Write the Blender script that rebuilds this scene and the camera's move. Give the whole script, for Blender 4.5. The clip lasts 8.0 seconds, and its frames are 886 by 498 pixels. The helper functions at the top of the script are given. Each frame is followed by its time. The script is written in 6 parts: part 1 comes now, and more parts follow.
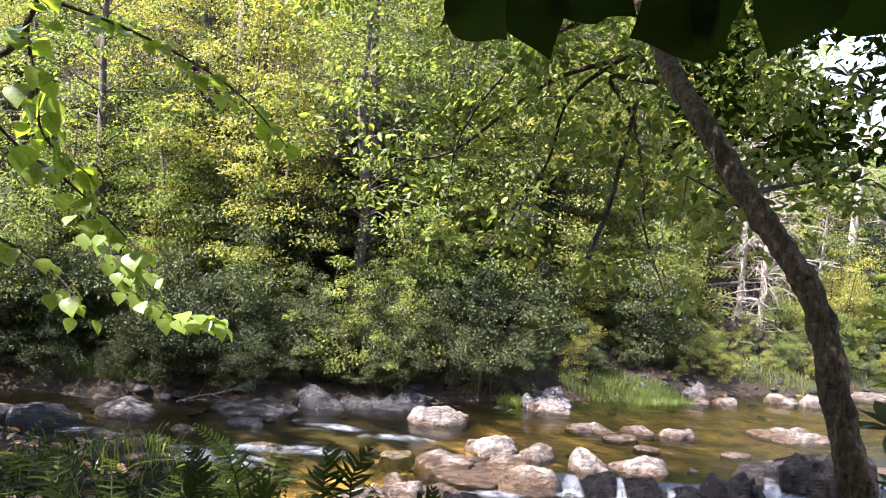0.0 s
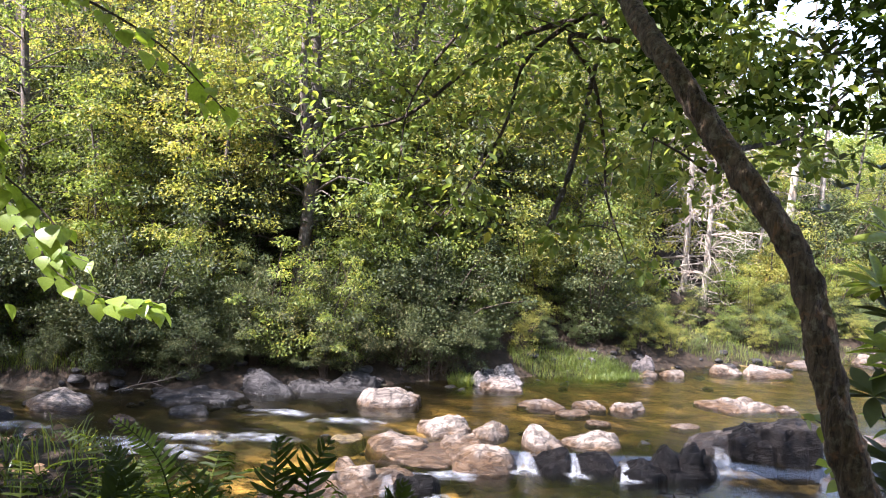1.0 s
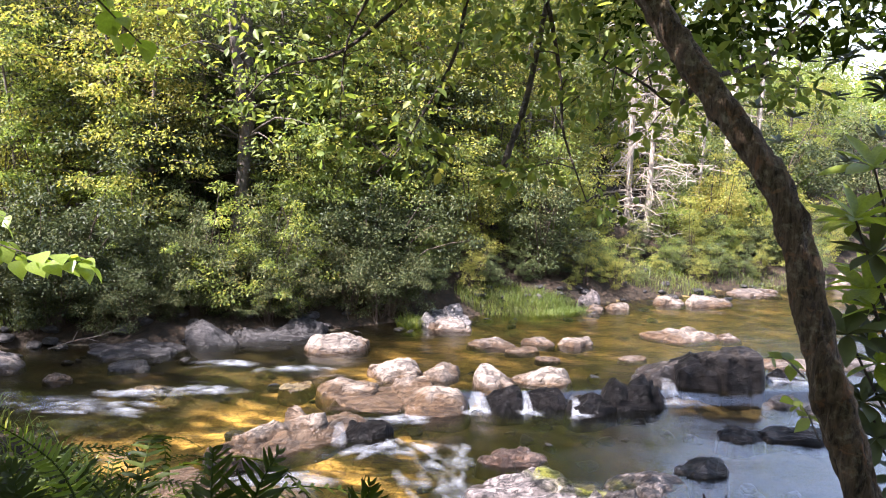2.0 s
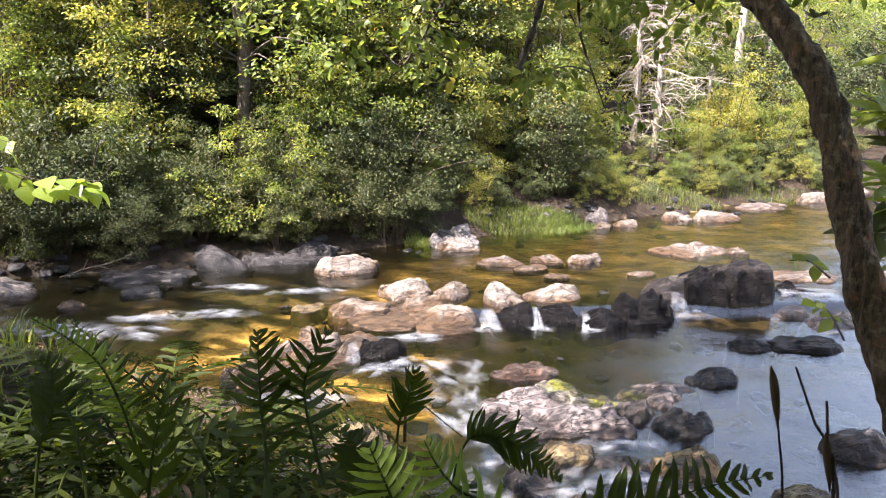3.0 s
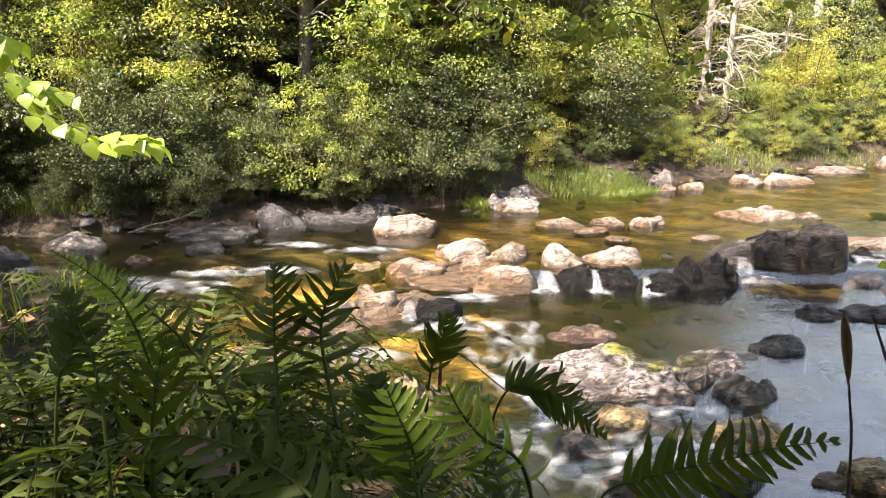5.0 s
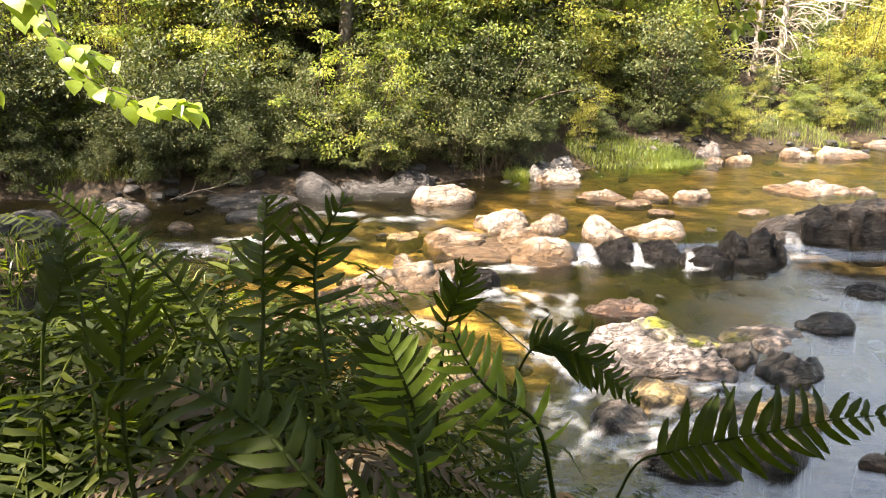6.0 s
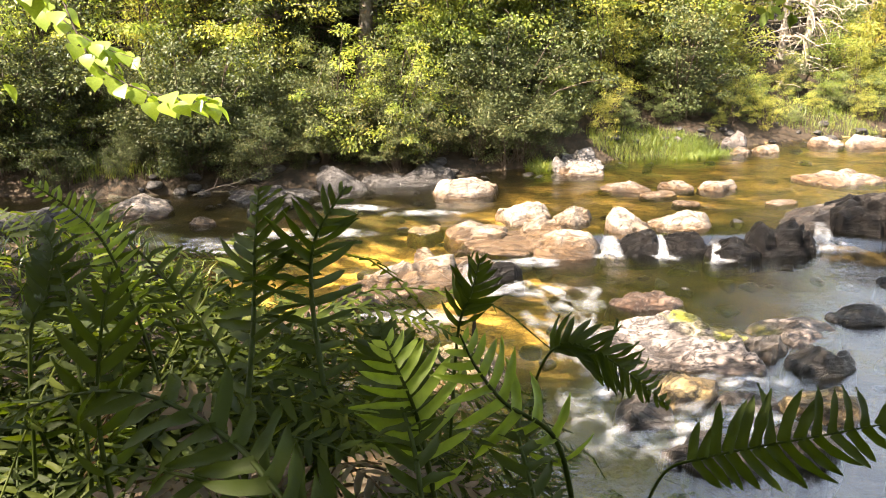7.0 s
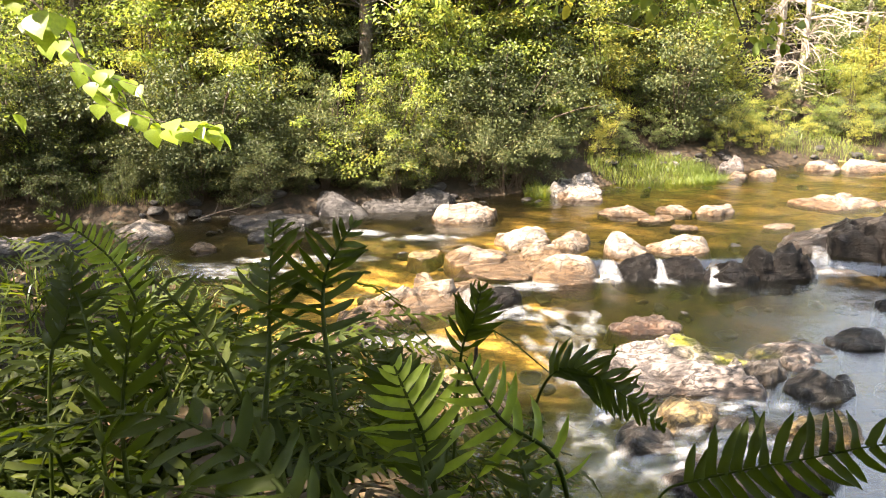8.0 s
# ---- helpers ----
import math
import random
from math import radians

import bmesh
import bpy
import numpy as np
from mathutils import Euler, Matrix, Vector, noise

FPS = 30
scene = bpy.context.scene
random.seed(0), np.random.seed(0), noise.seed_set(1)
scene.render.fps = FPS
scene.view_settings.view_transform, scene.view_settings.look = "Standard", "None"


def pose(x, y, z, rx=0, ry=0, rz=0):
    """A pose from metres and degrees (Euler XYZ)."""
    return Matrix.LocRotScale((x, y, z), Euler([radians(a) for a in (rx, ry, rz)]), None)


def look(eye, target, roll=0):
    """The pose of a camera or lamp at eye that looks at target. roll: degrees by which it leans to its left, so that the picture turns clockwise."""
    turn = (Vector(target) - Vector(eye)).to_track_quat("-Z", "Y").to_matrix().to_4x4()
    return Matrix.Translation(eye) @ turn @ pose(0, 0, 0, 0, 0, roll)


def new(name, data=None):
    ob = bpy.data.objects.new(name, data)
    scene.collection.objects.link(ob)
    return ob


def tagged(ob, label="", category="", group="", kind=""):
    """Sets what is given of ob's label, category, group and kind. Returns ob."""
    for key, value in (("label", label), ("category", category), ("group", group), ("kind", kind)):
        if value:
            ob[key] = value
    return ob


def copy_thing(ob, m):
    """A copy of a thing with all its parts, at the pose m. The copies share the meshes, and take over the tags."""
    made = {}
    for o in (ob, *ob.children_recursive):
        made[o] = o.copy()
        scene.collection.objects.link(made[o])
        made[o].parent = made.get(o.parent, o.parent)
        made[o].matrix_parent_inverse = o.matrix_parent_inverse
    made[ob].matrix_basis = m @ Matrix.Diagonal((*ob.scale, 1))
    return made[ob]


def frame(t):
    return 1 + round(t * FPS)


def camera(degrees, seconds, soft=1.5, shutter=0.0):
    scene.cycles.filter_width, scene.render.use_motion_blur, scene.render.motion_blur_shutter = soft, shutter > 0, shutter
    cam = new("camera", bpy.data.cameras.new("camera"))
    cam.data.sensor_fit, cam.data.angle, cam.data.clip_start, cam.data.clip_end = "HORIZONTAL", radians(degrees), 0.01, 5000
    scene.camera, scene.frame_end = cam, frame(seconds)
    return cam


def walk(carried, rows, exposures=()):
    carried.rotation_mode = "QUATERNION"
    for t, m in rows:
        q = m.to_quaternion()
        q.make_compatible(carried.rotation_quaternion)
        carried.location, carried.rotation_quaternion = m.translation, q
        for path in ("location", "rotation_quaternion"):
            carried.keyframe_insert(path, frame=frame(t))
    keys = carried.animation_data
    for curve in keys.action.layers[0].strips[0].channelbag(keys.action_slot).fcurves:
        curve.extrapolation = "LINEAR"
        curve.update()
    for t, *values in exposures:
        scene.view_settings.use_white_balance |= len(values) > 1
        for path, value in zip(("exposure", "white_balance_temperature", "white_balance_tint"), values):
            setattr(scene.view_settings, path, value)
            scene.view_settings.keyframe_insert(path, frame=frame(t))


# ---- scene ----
cam = camera(60.7, 8.0, 1.0)
PATH = [
    (0, (-0.12, -0.538, 3.237), (-0.285, 1.453, 3.147), 3.6),
    (0.5, (-0.144, -0.418, 3.196), (-0.259, 1.576, 3.096), 3.2),
    (1, (-0.176, -0.307, 3.175), (-0.194, 1.689, 3.043), 2.8),
    (1.5, (-0.21, -0.173, 3.18), (-0.126, 1.816, 2.99), 2.2),
    (1.7, (-0.211, -0.125, 3.184), (-0.094, 1.859, 2.959), 2),
    (2.8, (-0.236, -0.014, 3.118), (-0.097, 1.93, 2.667), 0.5),
    (3, (-0.261, -0.023, 3.106), (-0.134, 1.914, 2.623), 0.1),
    (3.5, (-0.246, 0.004, 3.094), (-0.163, 1.93, 2.563), -0.7),
    (4, (-0.246, 0.009, 3.081), (-0.2, 1.932, 2.534), -1),
    (4.5, (-0.235, 0.013, 3.076), (-0.223, 1.934, 2.521), -0.7),
    (6, (-0.199, 0.116, 2.992), (-0.338, 1.993, 2.352), -0.5),
    (6.5, (-0.179, 0.144, 2.978), (-0.36, 2.012, 2.319), -1.1),
    (7, (-0.192, 0.178, 2.972), (-0.39, 2.047, 2.316), -1.5),
    (7.5, (-0.196, 0.155, 2.976), (-0.396, 2.033, 2.348), -1.6),
    (8, (-0.193, 0.144, 2.989), (-0.389, 2.032, 2.394), -1.6),
]
EXPOSURES = [(0, 2.85, 5250, 25), (2.5, 2.95, 5450, 26), (3.6, 3.10, 5800, 22), (4.7, 3.22, 6050, 20), (6.2, 3.50, 6500, 17), (8, 3.65, 6550, 17)]
walk(cam, [(t, look(eye, target, roll)) for t, eye, target, roll in PATH], EXPOSURES)

# ---- light ----
TO_SUN = Vector((-0.53, -0.30, 0.79)).normalized()
world = bpy.data.worlds.new("sky")
scene.world = world
world.use_nodes = True
wn = world.node_tree
wn.nodes.clear()
sky = wn.nodes.new("ShaderNodeTexSky")
sky.sky_type, sky.sun_disc = "NISHITA", False
sky.sun_elevation = math.asin(TO_SUN.z)
sky.sun_rotation = math.atan2(TO_SUN.x, TO_SUN.y)
sky.air_density, sky.dust_density = 2.0, 1.0
bg = wn.nodes.new("ShaderNodeBackground")
bg.inputs["Strength"].default_value = 0.068
wo = wn.nodes.new("ShaderNodeOutputWorld")
haze = wn.nodes.new("ShaderNodeHueSaturation")
haze.inputs["Saturation"].default_value = 0.6
wn.links.new(sky.outputs[0], haze.inputs["Color"])
wn.links.new(haze.outputs[0], bg.inputs[0])
wn.links.new(bg.outputs[0], wo.inputs[0])
sun = new("sun", bpy.data.lights.new("sun", "SUN"))
sun.data.energy, sun.data.angle, sun.data.color = 5.0, radians(0.5), (1.0, 0.87, 0.68)
sun.matrix_world = Matrix.Translation((-20, 10, 25)) @ (-TO_SUN).to_track_quat("-Z", "Y").to_matrix().to_4x4()


# ---- materials ----
class Mat:
    """A small node-tree builder."""

    def __init__(self, name):
        self.m = bpy.data.materials.new(name)
        self.m.use_nodes = True
        self.t = self.m.node_tree
        self.t.nodes.clear()
        self.out = self.t.nodes.new("ShaderNodeOutputMaterial")

    def node(self, kind, **sets):
        n = self.t.nodes.new("ShaderNode" + kind)
        for k, v in sets.items():
            setattr(n, k, v)
        return n

    def put(self, socket, value):
        if isinstance(value, bpy.types.NodeSocket):
            self.t.links.new(value, socket)
        elif isinstance(value, (tuple, list)) and len(value) == 3 and socket.type == "RGBA":
            socket.default_value = (*value, 1)
        else:
            socket.default_value = value

    def coords(self, obj=True):
        n = self.node("TexCoord")
        return n.outputs["Object"] if obj else self.node("NewGeometry").outputs["Position"]

    def stretch(self, vec, scale):
        n = self.node("Mapping")
        self.put(n.inputs["Vector"], vec)
        n.inputs["Scale"].default_value = scale
        return n.outputs[0]

    def noise(self, vec, scale, detail=5, rough=0.6, distort=0.0):
        n = self.node("TexNoise")
        self.put(n.inputs["Vector"], vec)
        n.inputs["Scale"].default_value = scale
        n.inputs["Detail"].default_value = detail
        n.inputs["Roughness"].default_value = rough
        n.inputs["Distortion"].default_value = distort
        return n.outputs["Fac"]

    def voronoi(self, vec, scale, feature="F1", out="Distance"):
        n = self.node("TexVoronoi", feature=feature)
        self.put(n.inputs["Vector"], vec)
        n.inputs["Scale"].default_value = scale
        return n.outputs[out]

    def ramp(self, fac, stops):
        n = self.node("ValToRGB")
        self.put(n.inputs[0], fac)
        el = n.color_ramp.elements
        while len(el) < len(stops):
            el.new(0.5)
        for e, (p, c) in zip(el, stops):
            e.position, e.color = p, (*c, 1) if len(c) == 3 else c
        return n.outputs[0]

    def fac(self, fac, a, b, lo=0.0, hi=1.0):
        n = self.node("MapRange", clamp=True)
        self.put(n.inputs[0], fac)
        for i, v in enumerate((a, b, lo, hi)):
            n.inputs[i + 1].default_value = v
        return n.outputs[0]

    def mix(self, fac, a, b, how="MIX"):
        n = self.node("MixRGB", blend_type=how)
        self.put(n.inputs[0], fac)
        self.put(n.inputs[1], a)
        self.put(n.inputs[2], b)
        return n.outputs[0]

    def math(self, how, a, b=0.0):
        n = self.node("Math", operation=how)
        self.put(n.inputs[0], a)
        self.put(n.inputs[1], b)
        return n.outputs[0]

    def bump(self, height, strength=0.3, dist=0.02, normal=None):
        n = self.node("Bump")
        self.put(n.inputs["Height"], height)
        n.inputs["Strength"].default_value = strength
        n.inputs["Distance"].default_value = dist
        if normal is not None:
            self.put(n.inputs["Normal"], normal)
        return n.outputs[0]

    def surface(self, color, rough=0.6, normal=None, spec=0.5, translucent=0.0, tcolor=None):
        p = self.node("BsdfPrincipled")
        self.put(p.inputs["Base Color"], color)
        self.put(p.inputs["Roughness"], rough)
        self.put(p.inputs["Specular IOR Level"], spec)
        if normal is not None:
            self.put(p.inputs["Normal"], normal)
        last = p.outputs[0]
        if translucent:
            tr = self.node("BsdfTranslucent")
            self.put(tr.inputs[0], tcolor if tcolor is not None else color)
            mx = self.node("MixShader")
            mx.inputs[0].default_value = translucent
            self.put(mx.inputs[1], last)
            self.put(mx.inputs[2], tr.outputs[0])
            last = mx.outputs[0]
        self.put(self.out.inputs[0], last)
        return self.m


def leaf_material(name, stops, rough=0.5, translucent=0.45, boost=(1.5, 1.6, 0.7), big=False, spec=0.45):
    """Leaves: hue by piece, mottled, light shining through."""
    k = Mat(name)
    isl = k.node("NewGeometry").outputs["Random Per Island"]
    pos = k.coords(False)
    patch = k.noise(pos, 0.55, 3)
    f = k.math("ADD", k.math("MULTIPLY", isl, 0.65), k.fac(patch, 0.3, 0.7, 0.0, 0.35))
    col = k.ramp(f, stops)
    fine = k.noise(pos, 90 if big else 25, 4)
    col = k.mix(k.fac(fine, 0.35, 0.7, 0.0, 0.35), col, (0.03, 0.045, 0.012), "MIX")
    tc = k.mix(1.0, col, boost, "MULTIPLY")
    nm = k.bump(fine, 0.25, 0.004)
    return k.surface(col, rough, nm, spec, translucent, tc)


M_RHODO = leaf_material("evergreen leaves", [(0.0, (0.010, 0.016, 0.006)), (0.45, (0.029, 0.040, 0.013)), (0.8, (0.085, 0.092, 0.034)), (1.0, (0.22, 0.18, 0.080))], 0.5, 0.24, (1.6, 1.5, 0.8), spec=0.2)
M_BROAD = leaf_material("broad leaves", [(0.0, (0.055, 0.086, 0.022)), (0.5, (0.130, 0.170, 0.039)), (0.85, (0.22, 0.235, 0.052)), (1.0, (0.36, 0.28, 0.065))], 0.5, 0.5, (1.8, 1.75, 0.75), spec=0.3)
M_YELLOW = leaf_material("turning leaves", [(0.0, (0.11, 0.145, 0.035)), (0.5, (0.21, 0.225, 0.051)), (0.85, (0.34, 0.30, 0.072)), (1.0, (0.42, 0.26, 0.072))], 0.5, 0.5, (1.8, 1.7, 0.75), spec=0.3)
M_HEMLOCK = leaf_material("fine sprays", [(0.0, (0.055, 0.078, 0.032)), (0.6, (0.11, 0.135, 0.049)), (1.0, (0.23, 0.22, 0.094))], 0.5, 0.38, (1.7, 1.65, 0.8), spec=0.3)
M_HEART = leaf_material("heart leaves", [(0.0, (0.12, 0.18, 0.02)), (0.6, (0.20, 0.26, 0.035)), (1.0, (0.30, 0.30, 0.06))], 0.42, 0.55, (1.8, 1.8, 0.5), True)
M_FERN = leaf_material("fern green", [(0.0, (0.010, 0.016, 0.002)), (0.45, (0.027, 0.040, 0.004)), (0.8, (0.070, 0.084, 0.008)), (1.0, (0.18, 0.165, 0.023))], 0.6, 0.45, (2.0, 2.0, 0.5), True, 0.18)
# Much paler copy of the fern green, for three fronds
M_FERN_PALE = leaf_material("pale fern green", [(0.0, (0.10, 0.15, 0.022)), (0.6, (0.17, 0.23, 0.035)), (1.0, (0.26, 0.29, 0.06))], 0.5, 0.45, (1.8, 1.8, 0.6), True, 0.3)
# Leaf green darkened to carry the canopy's shade in its colour
M_SHADE = leaf_material("leaves coloured for shade", [(0.0, (0.014, 0.026, 0.003)), (1.0, (0.028, 0.042, 0.005))], 0.9, 0.35, (1.5, 1.5, 0.4), True, 0.05)
M_FERN_OLD = leaf_material("old fern", [(0.0, (0.025, 0.015, 0.008)), (0.5, (0.06, 0.034, 0.016)), (1.0, (0.12, 0.07, 0.03))], 0.7, 0.3, (1.2, 1.1, 0.9), True)
M_GRASS = leaf_material("grass", [(0.0, (0.045, 0.075, 0.014)), (0.5, (0.10, 0.14, 0.022)), (1.0, (0.24, 0.24, 0.05))], 0.45, 0.45, (1.8, 1.7, 0.5))
M_DRY = leaf_material("fallen leaves", [(0.0, (0.08, 0.045, 0.02)), (0.5, (0.16, 0.09, 0.045)), (0.9, (0.26, 0.16, 0.08)), (1.0, (0.34, 0.22, 0.06))], 0.7, 0.2, (1.1, 1.0, 0.9))


def bark_material(name, dark, light, lichen, amount=0.5, scale=1.0, furrow=16):
    k = Mat(name)
    ob = k.coords()
    grain = k.noise(k.stretch(ob, (40 * scale, 40 * scale, furrow * scale)), 1.0, 7, 0.72, 0.6)
    patch = k.noise(ob, 26 * scale, 7, 0.68, 0.4)
    rust = k.noise(ob, 14 * scale, 6, 0.65, 0.8)
    col = k.mix(k.fac(grain, 0.35, 0.65), dark, light)
    col = k.mix(k.fac(rust, 0.55, 0.65, 0.0, 0.6), col, k.mix(1.0, light, (1.5, 1.1, 0.8), "MULTIPLY"))
    col = k.mix(k.fac(patch, 0.52, 0.66, 0.0, amount), col, lichen)
    return k.surface(col, 0.85, k.bump(grain, 1.0, 0.02), 0.2)


M_BARK = bark_material("furrowed brown bark", (0.014, 0.010, 0.007), (0.135, 0.092, 0.052), (0.25, 0.22, 0.13), 0.5, 1.3, 7)
M_TWIG = bark_material("twig bark", (0.03, 0.022, 0.016), (0.08, 0.06, 0.045), (0.16, 0.15, 0.12), 0.4, 3)
M_GREYBARK = bark_material("grey bark", (0.045, 0.038, 0.031), (0.12, 0.10, 0.082), (0.22, 0.205, 0.17), 0.6, 0.7)
M_DEADWOOD = bark_material("bleached wood", (0.16, 0.138, 0.112), (0.36, 0.315, 0.26), (0.45, 0.41, 0.345), 0.6, 1.0)


def rock_material(name, dark, light, stain, wet, blotch=0.5, band=0.10, spec=0.35, crack=0.7, moss=False):
    """Weathered streaked stone with cracks, stains and a wet foot at the waterline."""
    k = Mat(name)
    pos = k.coords(False)
    ob = k.coords()
    rnd = k.node("ObjectInfo").outputs["Random"]
    big = k.noise(pos, 1.9, 6, 0.6, 0.5)
    streak = k.noise(k.stretch(ob, (2.2, 9.0, 12.0)), 1.0, 8, 0.68, 1.2)
    seam = k.noise(k.stretch(ob, (3.5, 8.0, 8.0)), 0.8, 5, 0.6, 1.0)
    fine = k.noise(pos, 55, 6, 0.72)
    mid = k.noise(pos, 8, 8, 0.72, 0.6)
    line = k.fac(k.math("ABSOLUTE", k.math("SUBTRACT", seam, 0.5)), 0.004, 0.035, 1.0, 0.0)
    col = k.mix(k.fac(streak, 0.37, 0.60), dark, light)
    col = k.mix(k.fac(big, 0.50, 0.66, 0.0, 0.85), col, stain)
    col = k.mix(k.fac(mid, 0.54, 0.66, 0.0, blotch), col, k.mix(0.6, dark, (0.012, 0.011, 0.010)))
    col = k.mix(k.math("MULTIPLY", line, crack), col, k.mix(0.5, dark, (0.01, 0.009, 0.008)))
    col = k.mix(k.fac(fine, 0.52, 0.75, 0.0, 0.35), col, dark)
    col = k.mix(1.0, col, k.ramp(rnd, [(0.0, (0.78, 0.76, 0.77)), (1.0, (1.0, 0.97, 0.93))]), "MULTIPLY")
    if moss:
        grow = k.math("MULTIPLY", k.node("Attribute", attribute_name="moss").outputs["Fac"], k.fac(mid, 0.36, 0.56))
        col = k.mix(k.math("MINIMUM", k.math("MULTIPLY", grow, 2.2), 1.0), col, k.mix(k.fac(fine, 0.4, 0.65), (0.20, 0.20, 0.014), (0.08, 0.09, 0.010)))
    sep = k.node("SeparateXYZ")
    k.put(sep.inputs[0], pos)
    level = k.math("SUBTRACT", sep.outputs[2], k.math("MULTIPLY", k.math("SUBTRACT", mid, 0.5), 0.22))
    level = k.math("SUBTRACT", level, k.math("MULTIPLY", k.math("SUBTRACT", big, 0.5), 0.4))
    wetness = k.fac(level, band - 0.04, band + 0.07, 1.0, 0.0)
    col = k.mix(wetness, col, k.mix(1.0, col, wet, "MULTIPLY"))
    rough = k.math("SUBTRACT", k.fac(fine, 0.3, 0.7, 0.62, 0.9), k.math("MULTIPLY", wetness, 0.38))
    h = k.math("ADD", k.math("MULTIPLY", streak, 0.9), k.math("MULTIPLY", fine, 0.28))
    h = k.math("SUBTRACT", k.math("ADD", h, k.math("MULTIPLY", mid, 0.8)), k.math("MULTIPLY", line, 0.25))
    return k.surface(col, rough, k.bump(h, 1.0, 0.045), spec)


M_PALE = rock_material("pale stone", (0.10, 0.084, 0.070), (0.29, 0.25, 0.205), (0.21, 0.165, 0.115), (0.34, 0.25, 0.15), 0.6, 0.19, crack=0.7)
M_GREY = rock_material("grey stone", (0.035, 0.032, 0.031), (0.14, 0.125, 0.12), (0.085, 0.07, 0.055), (0.30, 0.27, 0.22), 0.6, 0.17)
# Darker copy of the grey stone, with shore shade put into its colour
M_GREY_SHADED = rock_material("shade-toned grey stone", (0.011, 0.010, 0.010), (0.062, 0.058, 0.056), (0.032, 0.029, 0.026), (0.30, 0.28, 0.25), 0.6, 0.20)
M_BLACK = rock_material("wet dark stone", (0.006, 0.005, 0.005), (0.042, 0.036, 0.031), (0.034, 0.026, 0.019), (0.13, 0.12, 0.11), 0.7, 0.52, 0.14)
M_MOSSY = rock_material("mottled stone", (0.03, 0.027, 0.027), (0.30, 0.26, 0.24), (0.045, 0.040, 0.038), (0.28, 0.24, 0.20), 1.0, 0.06, 0.35, 0.9, True)
M_MOTTLED = rock_material("black and white stone", (0.025, 0.024, 0.024), (0.30, 0.28, 0.26), (0.06, 0.055, 0.05), (0.30, 0.27, 0.22), 0.9)
M_RUSTY = rock_material("rusty stone", (0.045, 0.034, 0.028), (0.20, 0.14, 0.105), (0.13, 0.07, 0.035), (0.30, 0.25, 0.20), 0.7)
M_DRY_TOP = rock_material("slab with a dry crown", (0.07, 0.055, 0.045), (0.26, 0.215, 0.165), (0.17, 0.125, 0.08), (0.09, 0.08, 0.075), 0.5, 0.36)
M_GOLD = rock_material("ochre stone", (0.05, 0.038, 0.022), (0.22, 0.18, 0.085), (0.16, 0.115, 0.045), (0.45, 0.38, 0.28), 0.9)


def bed_material():
    k = Mat("river bed")
    pos = k.coords(False)
    big = k.math("ADD", k.node("Attribute", attribute_name="sand").outputs["Fac"], k.math("SUBTRACT", k.noise(pos, 1.6, 6, 0.65, 0.4), 0.5))
    cell = k.voronoi(pos, 9.0, "F1", "Color")
    edge = k.voronoi(pos, 9.0, "DISTANCE_TO_EDGE")
    fine = k.noise(pos, 30, 5, 0.7)
    drift = k.noise(k.stretch(pos, (1.2, 2.6, 1)), 1.6, 7, 0.7, 0.8)
    col = k.mix(k.fac(big, 0.30, 1.05), (0.020, 0.018, 0.009), (0.44, 0.305, 0.10))
    col = k.mix(k.fac(cell, 0.2, 0.9, 0.0, 0.4), col, k.mix(0.6, col, (0.12, 0.085, 0.04)))
    col = k.mix(k.fac(edge, 0.0, 0.08, 0.5, 0.0), col, (0.07, 0.045, 0.02))
    col = k.mix(k.fac(fine, 0.5, 0.8, 0.0, 0.5), col, k.mix(1.0, col, (1.5, 1.4, 1.2), "MULTIPLY"))
    col = k.mix(k.fac(drift, 0.46, 0.60, 0.0, 0.75), col, (0.030, 0.026, 0.013))
    return k.surface(col, 0.8, k.bump(k.math("ADD", edge, fine), 0.6, 0.05), 0.3)


def soil_material():
    k = Mat("leaf litter soil")
    pos = k.coords(False)
    big = k.noise(pos, 1.3, 6, 0.65)
    cell = k.voronoi(pos, 16.0, "F1", "Color")
    fine = k.noise(pos, 45, 6, 0.7)
    col = k.mix(k.fac(big, 0.35, 0.65), (0.013, 0.010, 0.007), (0.032, 0.023, 0.015))
    col = k.mix(k.fac(cell, 0.35, 0.9, 0.0, 0.45), col, (0.075, 0.048, 0.028))
    col = k.mix(k.fac(fine, 0.5, 0.75, 0.0, 0.5), col, (0.03, 0.035, 0.012))
    return k.surface(col, 0.9, k.bump(k.math("ADD", cell, fine), 0.9, 0.05), 0.2)


